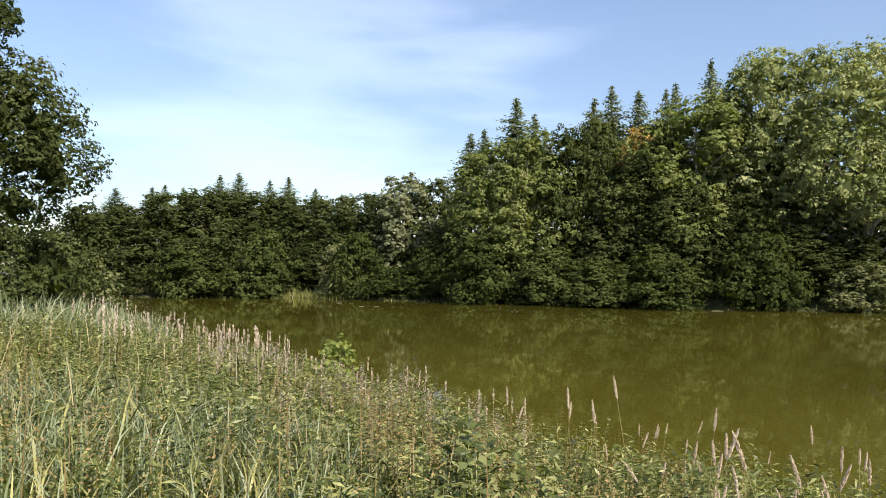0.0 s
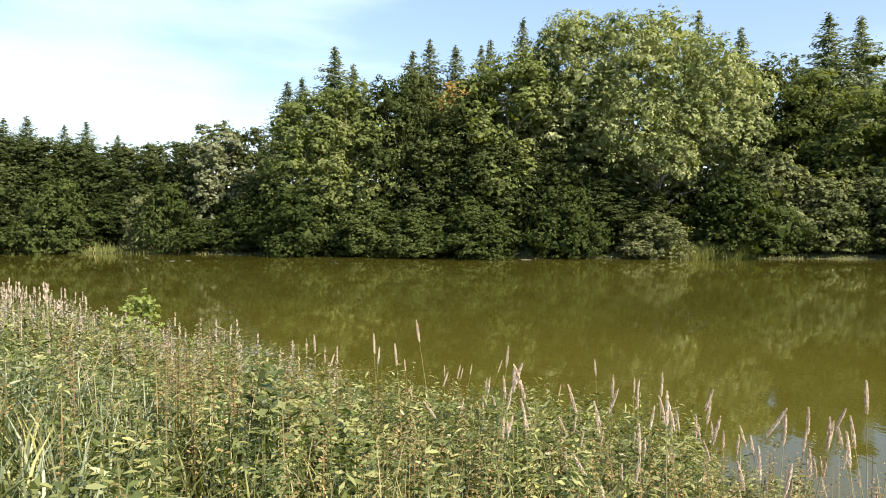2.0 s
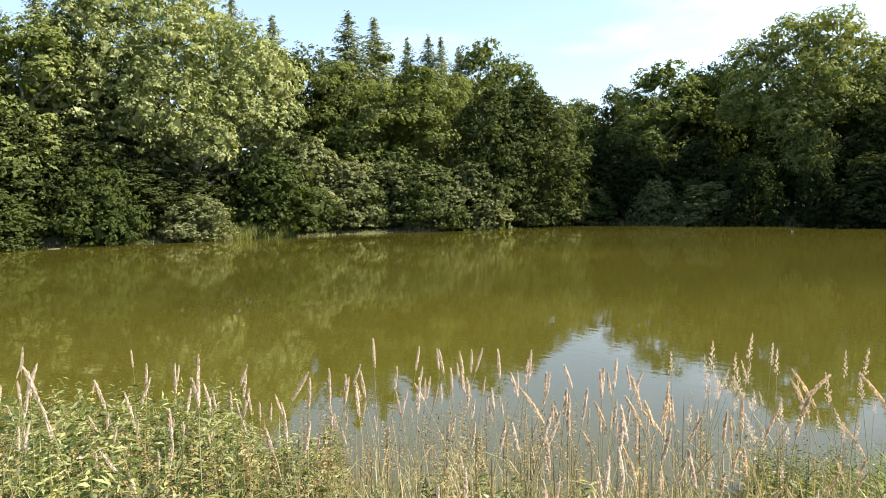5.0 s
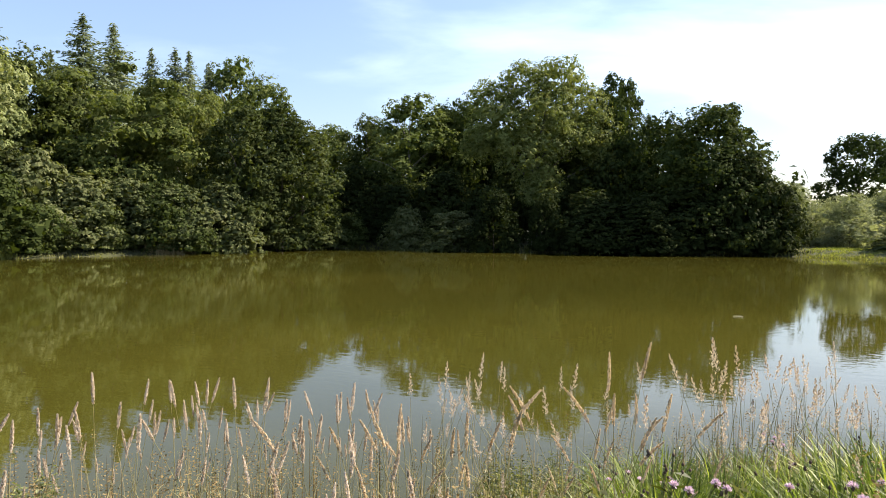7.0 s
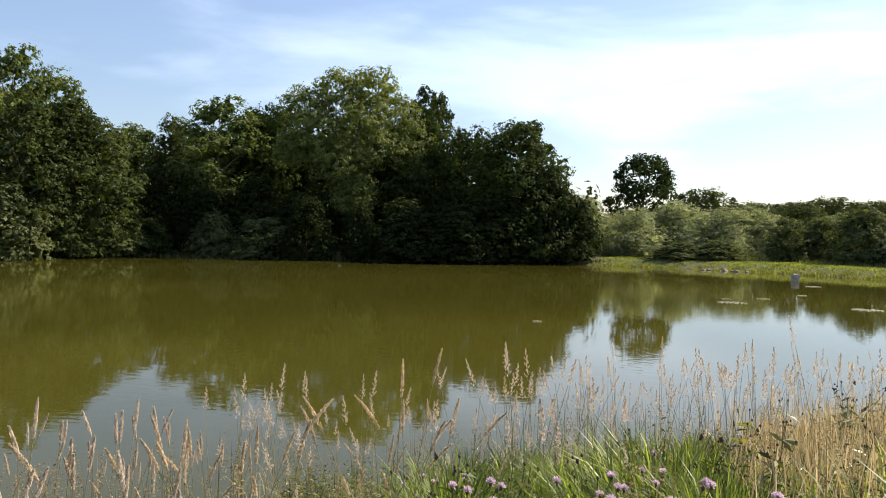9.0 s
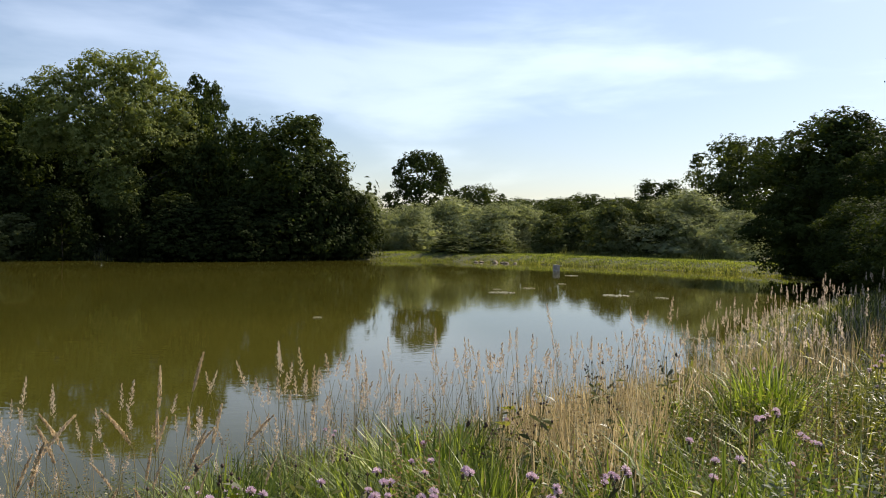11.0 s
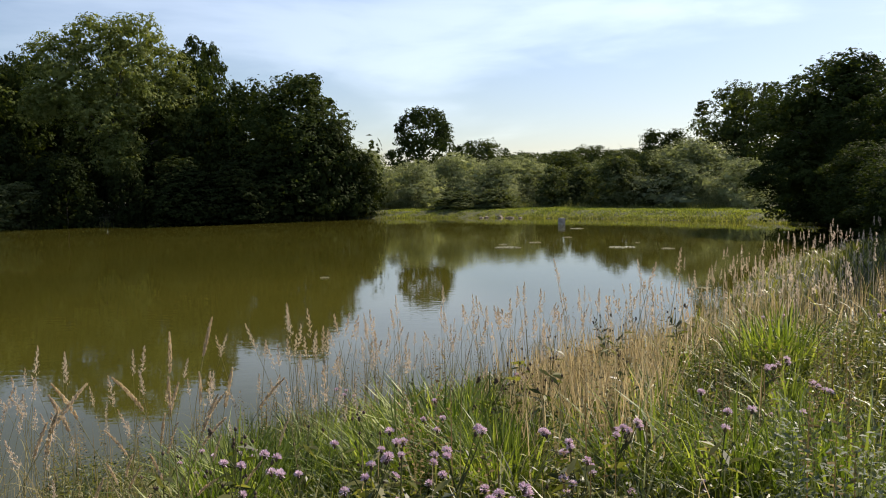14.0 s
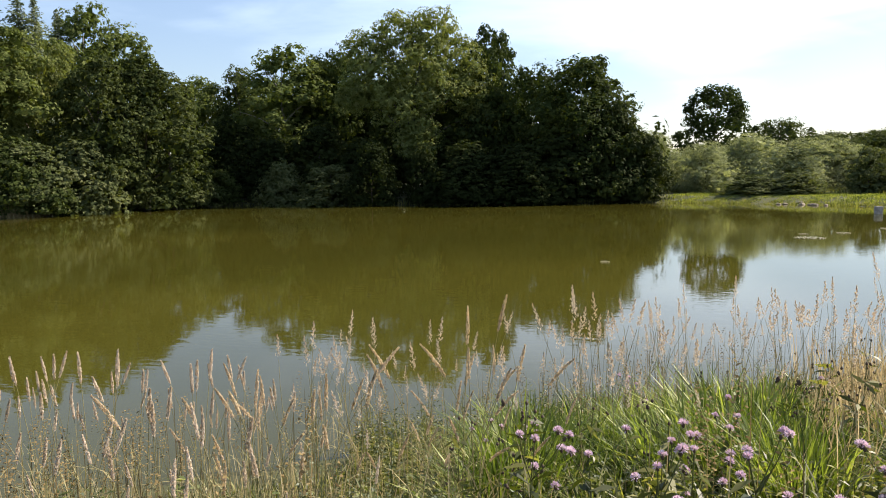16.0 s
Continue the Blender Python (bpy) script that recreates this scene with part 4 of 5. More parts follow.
NORTH = [(49, 44.5), (40, 48), (32, 50), (26, 52.5), (18.5, 54), (11.2, 57.5), (5.5, 62), (0, 65), (-8, 68), (-15, 72), (-24, 73.5), (-33, 73), (-44, 70)]
EAST = [(71, -1), (71, 3), (69, 9), (66.5, 18), (67, 27), (67, 37), (63, 43), (57, 46), (49, 44.5)]
build_woods("woodland_undergrowth", [(a, b) for a, b in NORTH[::-1]], 16, 0.0, 7.0, 2000, 0.6, "leafy undergrowth under the trees, their shade painted into its leaf colour", 301, 4.0)
build_woods("woodland_undergrowth", [(a, b) for a, b in EAST[::-1]], 14, 0.0, 7.5, 2000, 0.6, "leafy undergrowth under the trees, their shade painted into its leaf colour", 302, 5.0)
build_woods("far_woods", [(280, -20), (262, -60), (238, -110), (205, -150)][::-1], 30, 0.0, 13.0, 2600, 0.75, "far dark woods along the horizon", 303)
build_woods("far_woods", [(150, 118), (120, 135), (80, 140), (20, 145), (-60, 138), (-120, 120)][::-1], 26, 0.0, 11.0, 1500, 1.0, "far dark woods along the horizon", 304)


def shore_row(line, step, seed, kind="shore_alder"):
    """Bushes and low boughs hanging over the water here and there along a wooded shore."""
    rng = np.random.default_rng(seed)
    for x, y, nx, ny in along(line, step):
        if rng.uniform() < 0.16:
            continue
        off = rng.uniform(-0.7, 2.2)
        h, w = rng.uniform(2.2, 6.8), rng.uniform(3.6, 7.4)
        plant("bush" if kind == "shore_alder" and rng.uniform() < 0.12 else kind, x + nx * off + rng.normal(0, 0.8), y + ny * off, h, w)


# shore bushes carry the boughs' shade in their leaf colour
stock("shore_alder", [make_tree("alder_bush", 35 + i, 5, 5.5, 0.1, "skirt", MAT["shade_toned_alder"], MAT["bark"], 34, 98, 0.24, lobes=0.36, trunk=0.08, core=300, limbs=5) for i in range(3)], 5, 5.5,
      "alder_bush", "low alder bush over the water, bough shade painted into its leaf colour", "bush", "bushes round the pond")
shore_row(NORTH[::-1], 3.9, 311)
plant("shore_alder", 8.4, 60.4, 4.6, 6.4)
plant("shore_alder", 11.6, 58.0, 3.6, 5.6)
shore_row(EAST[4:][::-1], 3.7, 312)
shore_row(EAST[:5][::-1], 3.7, 313, "shade_painted_bush")


def blades(soup, x, y, z, height, width, rng, lean=0.35, heading=None):
    """Curved grass blades: three segments each, tapering to a point."""
    n = len(x)
    a = rng.uniform(0, 6.283, n) if heading is None else heading
    ln = lean * rng.uniform(0.2, 1.6, n) * height
    dx, dy = np.cos(a), np.sin(a)
    sx, sy = -dy, dx
    tw = rng.normal(0, 0.5, n)
    sx, sy = sx * np.cos(tw) + dx * np.sin(tw), sy * np.cos(tw) + dy * np.sin(tw)
    v = np.zeros((n, 7, 3))
    for k, (t, w) in enumerate(((0, 0.8), (0.4, 1.0), (0.75, 0.7))):
        cx = x + dx * ln * t ** 2
        cy = y + dy * ln * t ** 2
        cz = z + height * (t - 0.18 * (ln / height) * t ** 2)
        for q, sg in enumerate((-0.5, 0.5)):
            v[:, 2 * k + q] = np.stack([cx + sx * width * w * sg, cy + sy * width * w * sg, cz], axis=1)
    v[:, 6] = np.stack([x + dx * ln, y + dy * ln, z + height * (1 - 0.3 * (ln / height))], axis=1)
    i = np.arange(n)[:, None] * 7
    soup.add(v.reshape(-1, 3), np.concatenate([i + np.array([[0, 1, 3, 2]]), i + np.array([[2, 3, 5, 4]])]), 4)
    soup.f.append(((i + np.array([[4, 5, 6]])) + soup.n - n * 7).ravel())
    soup.s.append(np.full(n, 3))


def scatter(rng, n, az0, az1, r0, r1, power=0.5):
    """Random places round the camera's stand: azimuths clockwise from +y, in degrees."""
    az = np.radians(rng.uniform(az0, az1, n))
    r = r0 + (r1 - r0) * rng.uniform(0, 1, n) ** (1 / (1 + power))
    return np.sin(az) * r, np.cos(az) * r


def on_land(x, y, lo=0.15, hi=1e9):
    d = pond_distance(x, y)
    return (d > lo) & (d < hi)


def patch(x, y, s, seed):
    """Soft patchiness between 0 and 1."""
    return 0.5 + 0.25 * (np.sin(x * s + seed) * np.sin(y * s * 1.1 + 2.1 * seed) + np.sin((x + y) * s * 0.63 + 3.3 * seed) + np.sin(2.3 * s * x - 1.9 * s * y + seed) * 0.5)


def tufts(soup, x, y, z, height, width, rng):
    """Far grass: one narrow triangle a blade."""
    n = len(x)
    a = rng.uniform(0, 6.283, n)
    dx, dy = np.cos(a) * width * 0.5, np.sin(a) * width * 0.5
    lx, ly = rng.normal(0, 0.3, n) * height, rng.normal(0, 0.3, n) * height
    v = np.stack([np.stack([x - dx, y - dy, z], axis=1), np.stack([x + dx, y + dy, z], axis=1), np.stack([x + lx, y + ly, z + height], axis=1)], axis=1)
    soup.add(v.reshape(-1, 3), np.arange(n * 3).reshape(-1, 3), 3)


def far_grass(name, line, w0, w1, n, h, width, mat, label, seed):
    rng = np.random.default_rng(seed)
    p = along(line, 0.5)
    k = rng.integers(0, len(p), n)
    off = rng.uniform(w0, w1, n)
    jit = rng.normal(0, 0.4, (n, 2))
    x, y = p[k, 0] + p[k, 2] * off + jit[:, 0], p[k, 1] + p[k, 3] * off + jit[:, 1]
    keep = (pond_distance(x, y) > -0.35)
    x, y = x[keep], y[keep]
    s = Soup()
    tufts(s, x, y, ground_z(x, y) - 0.03, h * rng.uniform(0.4, 1.3, len(x)) * (0.6 + 0.8 * patch(x, y, 0.5, seed)), width, rng)
    tagged(new(name, s.mesh(name, mat)), label, "grass", kind="stuff")


BANK = [(47, -29), (55, -25), (61, -19), (66, -13), (69, -7), (71, -1)]
far_grass("bank_grass", BANK[::-1], 0, 10, 60000, 0.13, 0.07, MAT["bank"], "bright short grass on the far bank", 5)
far_grass("edge_grass", BANK[::-1], -0.2, 0.7, 6000, 0.20, 0.07, MAT["grass"], "rough taller grass hanging over the edge of the far bank", 15)
far_grass("edge_grass", BANK[::-1], 8.5, 12.0, 6000, 0.40, 0.07, MAT["grass"], "rough tall grass at the foot of the willows", 16)
far_grass("shore_sedge", NORTH[::-1], -0.1, 1.2, 3000, 0.28, 0.06, MAT["grass"], "sedge and grass along the wooded shore", 6)
far_grass("shore_sedge", EAST[::-1], -0.1, 1.8, 5000, 0.35, 0.06, MAT["grass"], "sedge and grass along the wooded shore", 7)
far_grass("reed_bed", [(35.5, 49.2), (30, 51.2)][::-1], -0.3, 1.5, 2600, 0.95, 0.05, MAT["reed"], "pale reeds at the foot of the trees", 8)
far_grass("reed_bed", [(52.5, 45.2), (46, 45.6)][::-1], -0.4, 1.6, 3000, 0.85, 0.05, MAT["straw"], "straw-coloured reeds at the foot of the trees", 9)
far_grass("reed_bed", [(-8, 68.4), (-22, 73.4)][::-1], -0.3, 1.2, 1300, 0.7, 0.06, MAT["reed"], "pale reeds at the foot of the trees", 10)
far_grass("reed_bed", [(12, 57.2), (6, 61.8)][::-1], -0.3, 0.8, 300, 0.6, 0.05, MAT["reed"], "pale reeds at the foot of the trees", 12)


# ---- the near bank ----
def near_grass():
    rng = np.random.default_rng(401)
    # green blades in tussocks
    s = Soup()
    for n, az0, az1, r0, r1, h, w in ((5200, -42, 36, 1.9, 5.5, 0.60, 0.013), (6500, -42, 36, 4.5, 11, 0.68, 0.018), (16000, -42, 12, 9, 34, 0.78, 0.034),
                                      (10000, 34, 80, 1.9, 7.0, 0.55, 0.010), (8000, 76, 142, 1.9, 8, 0.52, 0.012), (5000, 76, 142, 6, 12, 0.56, 0.017),
                                      (13000, 98, 142, 9, 32, 0.62, 0.034), (4000, 142, 318, 1.5, 8, 0.5, 0.02)):
        x, y = scatter(rng, n, az0, az1, r0, r1, 0.7)
        x, y = x + rng.normal(0, 0.05, n), y + rng.normal(0, 0.05, n)
        keep = on_land(x, y, 0.0) & (rng.uniform(0, 1, n) < 0.35 + 0.9 * patch(x, y, 1.7, 2.0))
        x, y = x[keep], y[keep]
        az = np.degrees(np.arctan2(x, y))
        low = 1 - 0.5 * smooth((az - 34) / 14) * smooth((80 - az) / 10)
        hh = low * h * rng.uniform(0.5, 1.25, len(x)) * (0.75 + 0.4 * patch(x, y, 0.9, 4.0)) * np.clip(0.55 + pond_distance(x, y) * 0.25, 0.5, 1)
        blades(s, x, y, ground_z(x, y) - 0.04, hh, w * rng.uniform(0.6, 1.4, len(x)), rng, 0.6)
    tagged(new("meadow_grass", s.mesh("meadow_grass", MAT["grass"])), "tall green meadow grass on the near bank", "grass", kind="stuff")
    s = Soup()
    for n, az0, az1, r0, r1, h, w in ((4200, -40, -6, 2.2, 9, 0.66, 0.014), (3600, -40, -20, 15, 32, 1.15, 0.035), (1500, 112, 138, 2.0, 6, 0.5, 0.012)):
        x, y = scatter(rng, n, az0, az1, r0, r1, 0.6)
        keep = on_land(x, y, 0.3) & (rng.uniform(0, 1, n) < patch(x, y, 0.9, 15.0) * 1.4)
        x, y = x[keep], y[keep]
        blades(s, x, y, ground_z(x, y) - 0.04, h * rng.uniform(0.6, 1.25, len(x)), w * rng.uniform(0.7, 1.3, len(x)), rng, 0.5)
    tagged(new("reed_canary_grass", s.mesh("reed_canary_grass", MAT["blue_grass"])), "pale grey-green broad-bladed grass on the bank", "grass", kind="stuff")
    # dry stalks and straw among it
    s = Soup()
    for n, az0, az1, r0, r1, h, w in ((2200, -42, 142, 1.9, 9, 0.75, 0.006), (800, 24, 80, 2.6, 6.0, 0.62, 0.006), (2600, 103, 114, 4.4, 8.4, 0.8, 0.009), (2200, 100, 135, 7.5, 17, 0.85, 0.012),
                                      (700, -42, -8, 6, 24, 0.9, 0.014)):
        x, y = scatter(rng, n, az0, az1, r0, r1, 0.6)
        keep = on_land(x, y, 0.0) & (rng.uniform(0, 1, n) < 0.2 + patch(x, y, 1.1, 7.0))
        x, y = x[keep], y[keep]
        blades(s, x, y, ground_z(x, y) - 0.04, h * rng.uniform(0.6, 1.2, len(x)), w * np.ones(len(x)), rng, 0.22)
    tagged(new("dry_grass", s.mesh("dry_grass", MAT["straw"])), "dry straw-coloured grass stalks among the green", "grass", kind="stuff")


def leafy(name, rng, x, y, height, leaves, leaf_len, leaf_wid, mat, label, spread=0.11, top_only=0.0):
    """Upright herbs: a thin stem each, set with leaves all the way up."""
    n = len(x)
    z = ground_z(x, y) - 0.03
    a = rng.uniform(0, 6.283, n)
    ln = height * rng.uniform(0.0, 0.16, n)
    s = Soup()
    blades(s, x, y, z, height, np.full(n, 0.008), rng, 0.02)
    i = np.repeat(np.arange(n), leaves)
    k = np.tile(np.arange(leaves), n)
    t = top_only + (1 - top_only) * (k + rng.uniform(0, 1, len(k))) / leaves
    t = np.clip(0.12 + 0.9 * t, 0, 1)
    ang = a[i] + k * 1.9 + rng.normal(0, 0.3, len(k))
    r = spread * (1.15 - 0.75 * t) * rng.uniform(0.4, 1.3, len(k))
    pos = np.stack([x[i] + np.cos(a[i]) * ln[i] * t + np.cos(ang) * r, y[i] + np.sin(a[i]) * ln[i] * t + np.sin(ang) * r, z[i] + height[i] * t], axis=1)
    out = np.stack([np.cos(ang), np.sin(ang), np.full(len(k), -0.25) + rng.normal(0, 0.25, len(k))], axis=1)
    nor = np.stack([-0.2 * np.cos(ang), -0.2 * np.sin(ang), np.ones(len(k))], axis=1) + rng.normal(0, 0.45, (len(k), 3))
    leaf_quads(s, pos, nor, leaf_len * (1.2 - 0.55 * t) * rng.uniform(0.7, 1.3, len(k)), leaf_wid * (1.2 - 0.5 * t), rng, axis=out)
    tagged(new(name, s.mesh(name, mat)), label, "herbs", kind="stuff")


def near_herbs():
    rng = np.random.default_rng(402)
    # nettles and willowherb, thickest to the north of the stand
    X, Y = [], []
    for n, az0, az1, r0, r1 in ((2300, -38, 40, 2.0, 9), (1300, -38, 5, 7, 18), (420, 34, 78, 2.2, 4.8)):
        x, y = scatter(rng, n, az0, az1, r0, r1, 0.7)
        keep = on_land(x, y, 0.25) & (rng.uniform(0, 1, n) < 0.25 + 1.1 * patch(x, y, 0.8, 1.0))
        X.append(x[keep]); Y.append(y[keep])
    x, y = np.concatenate(X), np.concatenate(Y)
    h = (0.42 + 0.40 * patch(x, y, 0.6, 5.0) + 0.22 * patch(x, y, 2.4, 8.0)) * rng.uniform(0.7, 1.22, len(x))
    h *= np.where(np.degrees(np.arctan2(x, y)) > 34, 0.66, 1.0)
    half = rng.uniform(0, 1, len(x)) < 0.55
    leafy("nettles", rng, x[half], y[half], h[half], 32, 0.130, 0.034, MAT["herb"], "dense leafy green nettles and herbs on the bank", 0.10)
    leafy("willowherb", rng, x[~half], y[~half], h[~half] * 1.08, 44, 0.105, 0.020, MAT["herb"], "narrow-leaved green willowherb on the bank", 0.06)
    # a stand of broad-leaved shoots near the water
    x, y = scatter(rng, 60, 0, 9, 4.3, 5.8, 0.5)
    leafy("broad_leaved_shoots", rng, x, y, rng.uniform(0.55, 0.95, 60), 22, 0.125, 0.058, MAT["herb"], "broad-leaved bright green shoots among the nettles", 0.13)
    # low small-leaved herbs among the thistles
    x, y = scatter(rng, 3600, 70, 142, 1.9, 8.5, 0.6)
    keep = on_land(x, y, 0.2) & (rng.uniform(0, 1, 3600) < 0.35 + 0.9 * patch(x, y, 1.1, 6.0))
    x, y = x[keep], y[keep]
    leafy("low_herbs", rng, x, y, rng.uniform(0.28, 0.62, len(x)), 22, 0.064, 0.017, MAT["clover"], "low small-leaved herbs between the thistles", 0.10)
    # grey-green mugwort
    x, y = scatter(rng, 520, -38, 140, 2.6, 9, 0.7)
    keep = on_land(x, y, 0.3) & (patch(x, y, 1.3, 9.0) > 0.58)
    x, y = x[keep], y[keep]
    x2, y2 = scatter(rng, 70, 122, 134, 2.5, 3.9, 0.5)
    x, y = np.concatenate([x, x2]), np.concatenate([y, y2])
    leafy("mugwort", rng, x, y, rng.uniform(0.5, 0.85, len(x)), 44, 0.045, 0.016, MAT["mugwort"], "grey-green mugwort among the grass", 0.08)
    # rusty seeding dock and grass heads
    x, y = scatter(rng, 2000, -40, 140, 2.4, 14, 0.6)
    keep = on_land(x, y, 0.3) & (patch(x, y, 0.9, 12.0) > 0.42)
    x, y = x[keep], y[keep]
    x2, y2 = scatter(rng, 170, -6, 42, 3.0, 7.0, 0.7)
    keep = on_land(x2, y2, 0.2)
    x, y = np.concatenate([x, x2[keep]]), np.concatenate([y, y2[keep]])
    leafy("seeding_herbs", rng, x, y, rng.uniform(0.7, 1.05, len(x)), 40, 0.03, 0.016, MAT["rust"], "brown seeding herbs standing in the grass", 0.05, 0.55)
    # willowherb gone to fluff by the north shore
    x, y = scatter(rng, 170, -18, 6, 8.5, 17, 0.4)
    keep = on_land(x, y, 0.2, 4.5)
    x, y = x[keep], y[keep]
    leafy("willowherb_fluff", rng, x, y, rng.uniform(0.75, 1.1, len(x)), 40, 0.05, 0.022, MAT["fluff"], "willowherb with pale pinkish seed fluff", 0.09, 0.55)


def stalk_meshes(kind, seed):
    """The stem and the seed head of one tall grass stalk, at the origin."""
    rng = np.random.default_rng(seed)
    H = rng.uniform(1.05, 1.3)
    bend = rng.uniform(0.08, 0.30) if kind == "dense" else rng.uniform(0.03, 0.16)
    t = np.linspace(0, 1, 7)
    line = np.stack([bend * H * t ** 2.2, 0.02 * np.sin(t * 3), H * t], axis=1)
    s = Soup()
    tube(s, line, 0.0034 * (1.1 - 0.6 * t), 4)
    # two long leaves on the stem
    for k in range(3):
        z0 = H * rng.uniform(0.15, 0.5)
        blades(s, np.array([0.0]), np.array([0.0]), np.array([z0]), np.array([0.3]), np.array([0.008]), rng, 0.9)
    stem = s.mesh("stem", MAT["stalk"])
    s = Soup()
    top, d = line[-1], unit(line[-1] - line[-2])
    if kind == "dense":        # thick straw-coloured head, closed up
        L, n = rng.uniform(0.17, 0.26), 230
        u = rng.uniform(0, 1, n)
        a = rng.uniform(0, 6.283, n)
        r = 0.0075 * np.sqrt(np.clip(1 - (1.9 * u - 0.8) ** 2, 0.05, 1)) * (1 + 0.25 * np.sin(u * 40))
        o = np.stack([np.cos(a), np.sin(a), 0 * a], axis=1)
        sag = np.array([bend * 0.9, 0, 0]) * (u ** 2 * L)[:, None]
        pos = top + d * (u * L)[:, None] + sag + o * r[:, None]
        leaf_quads(s, pos, o + rng.normal(0, 0.3, o.shape), 0.018, 0.007, rng, axis=o * 0.25 + d)
        head = s.mesh("seed_head", MAT["dry_head"])
    elif kind == "spike":        # close, cylindrical head
        L, n = rng.uniform(0.15, 0.25), 140
        u = rng.uniform(0, 1, n)
        a = rng.uniform(0, 6.283, n)
        r = 0.0080 * np.sqrt(np.clip(1 - (2 * u - 0.9) ** 2, 0.05, 1))
        o = np.stack([np.cos(a), np.sin(a), 0 * a], axis=1)
        pos = top + d * (u * L)[:, None] + o * r[:, None]
        leaf_quads(s, pos, o + rng.normal(0, 0.3, o.shape), 0.022, 0.009, rng, axis=o * 0.35 + d)
        head = s.mesh("seed_head", MAT["plume"])
    else:                      # loose feathery panicle
        L, n = rng.uniform(0.17, 0.27), 170
        u = rng.uniform(0, 1, n) ** 0.9
        a = np.floor(u * 13) * 2.4 + rng.normal(0, 0.5, n)
        r = 0.026 * (1 - u) ** 0.7 * rng.uniform(0.1, 1.2, n)
        o = np.stack([np.cos(a), np.sin(a), 0 * a], axis=1)
        pos = top + d * (u * L + r * 0.9)[:, None] + o * r[:, None]
        leaf_quads(s, pos, o + rng.normal(0, 0.5, o.shape), 0.017, 0.006, rng, axis=o * 0.5 + d)
        head = s.mesh("seed_head", MAT["plume"])
    return stem, head


def near_stalks():
    rng = np.random.default_rng(403)
    sets = {k: [stalk_meshes(k, 500 + i + (50 if k == "plume" else 0)) for i in range(6)] for k in ("spike", "plume", "dense")}
    zones = (("spike", 60, 12, 40, 3.2, 6.5), ("spike", 105, 38, 66, 2.9, 6.6), ("spike", 24, 4, 30, 5.0, 10.5), ("plume", 90, 66, 96, 4.0, 8.6),
             ("dense", 40, 62, 82, 2.7, 4.6), ("dense", 14, 78, 94, 2.7, 4.2), ("plume", 110, 90, 114, 5.0, 10.5), ("plume", 70, 100, 124, 8.0, 15.5),
             ("spike", 18, 50, 76, 2.2, 3.1), ("clump", 18, 86.8, 89.2, 6.5, 7.0))
    for kind, n, az0, az1, r0, r1 in zones:
        xs, ys = scatter(rng, n * 8, az0, az1, r0, r1, 0.6)
        keep = on_land(xs, ys, 0.05, 6.5 if r1 < 3.5 else 4.6)
        for x, y in list(zip(xs[keep].tolist(), ys[keep].tolist()))[:n]:
            stem, head = sets["plume" if kind == "clump" else kind][int(rng.integers(6))]
            ob = new("reed_grass" if kind in ("plume", "clump") else "spike_grass", stem)
            part("seed_head", head, ob)
            sc = rng.uniform(0.98, 1.12) if kind == "clump" else rng.uniform(0.66, 1.04) * (0.72 if r1 < 3.5 else 1.0)
            ob.matrix_world = pose(x, y, float(ground_z(x, y)) - 0.02, *(rng.normal(0, 8 if kind == "dense" else 7, 2)), rng.uniform(0, 360)) @ Matrix.Scale(sc, 4)
            tagged(ob, {"spike": "dry grass stalk with a pale narrow seed spike", "dense": "leaning straw-coloured grass stalk with a thick closed seed head"}.get(kind, "tall grass stalk with a pale feathery plume"), "grass stalk",
                   "plumed grasses by the water" if kind in ("plume", "clump") else "spiked grasses by the water")
    # those further off, too many to tell apart
    for kind, n, az0, az1, r0, r1, name in (("spike", 190, -26, 6, 9, 26, "far_spike_grass"), ("plume", 260, 96, 132, 9, 26, "far_reed_grass")):
        s = Soup()
        x, y = scatter(rng, n * 4, az0, az1, r0, r1, 0.5)
        keep = on_land(x, y, 0.1, 6.0)
        x, y = x[keep][:n], y[keep][:n]
        h = rng.uniform(0.65, 1.1, len(x))
        z = ground_z(x, y)
        blades(s, x, y, z, h, np.full(len(x), 0.008), rng, 0.06)
        i = np.repeat(np.arange(len(x)), 26)
        u = rng.uniform(0, 1, len(i))
        a = rng.uniform(0, 6.283, len(i))
        r = (0.014 if kind == "spike" else 0.035 * (1 - u) + 0.006) * rng.uniform(0.3, 1, len(i))
        pos = np.stack([x[i] + np.cos(a) * r, y[i] + np.sin(a) * r, z[i] + h[i] - 0.04 + u * 0.24], axis=1)
        leaf_quads(s, pos, rng.normal(size=(len(i), 3)) * np.array([1, 1, 0.3]), 0.05, 0.016, rng, axis=np.array([0, 0, 1.0]) + rng.normal(0, 0.3, (len(i), 3)))
        tagged(new(name, s.mesh(name, MAT["plume"])), "pale seed heads of tall grass along the shore", "grass", kind="stuff")


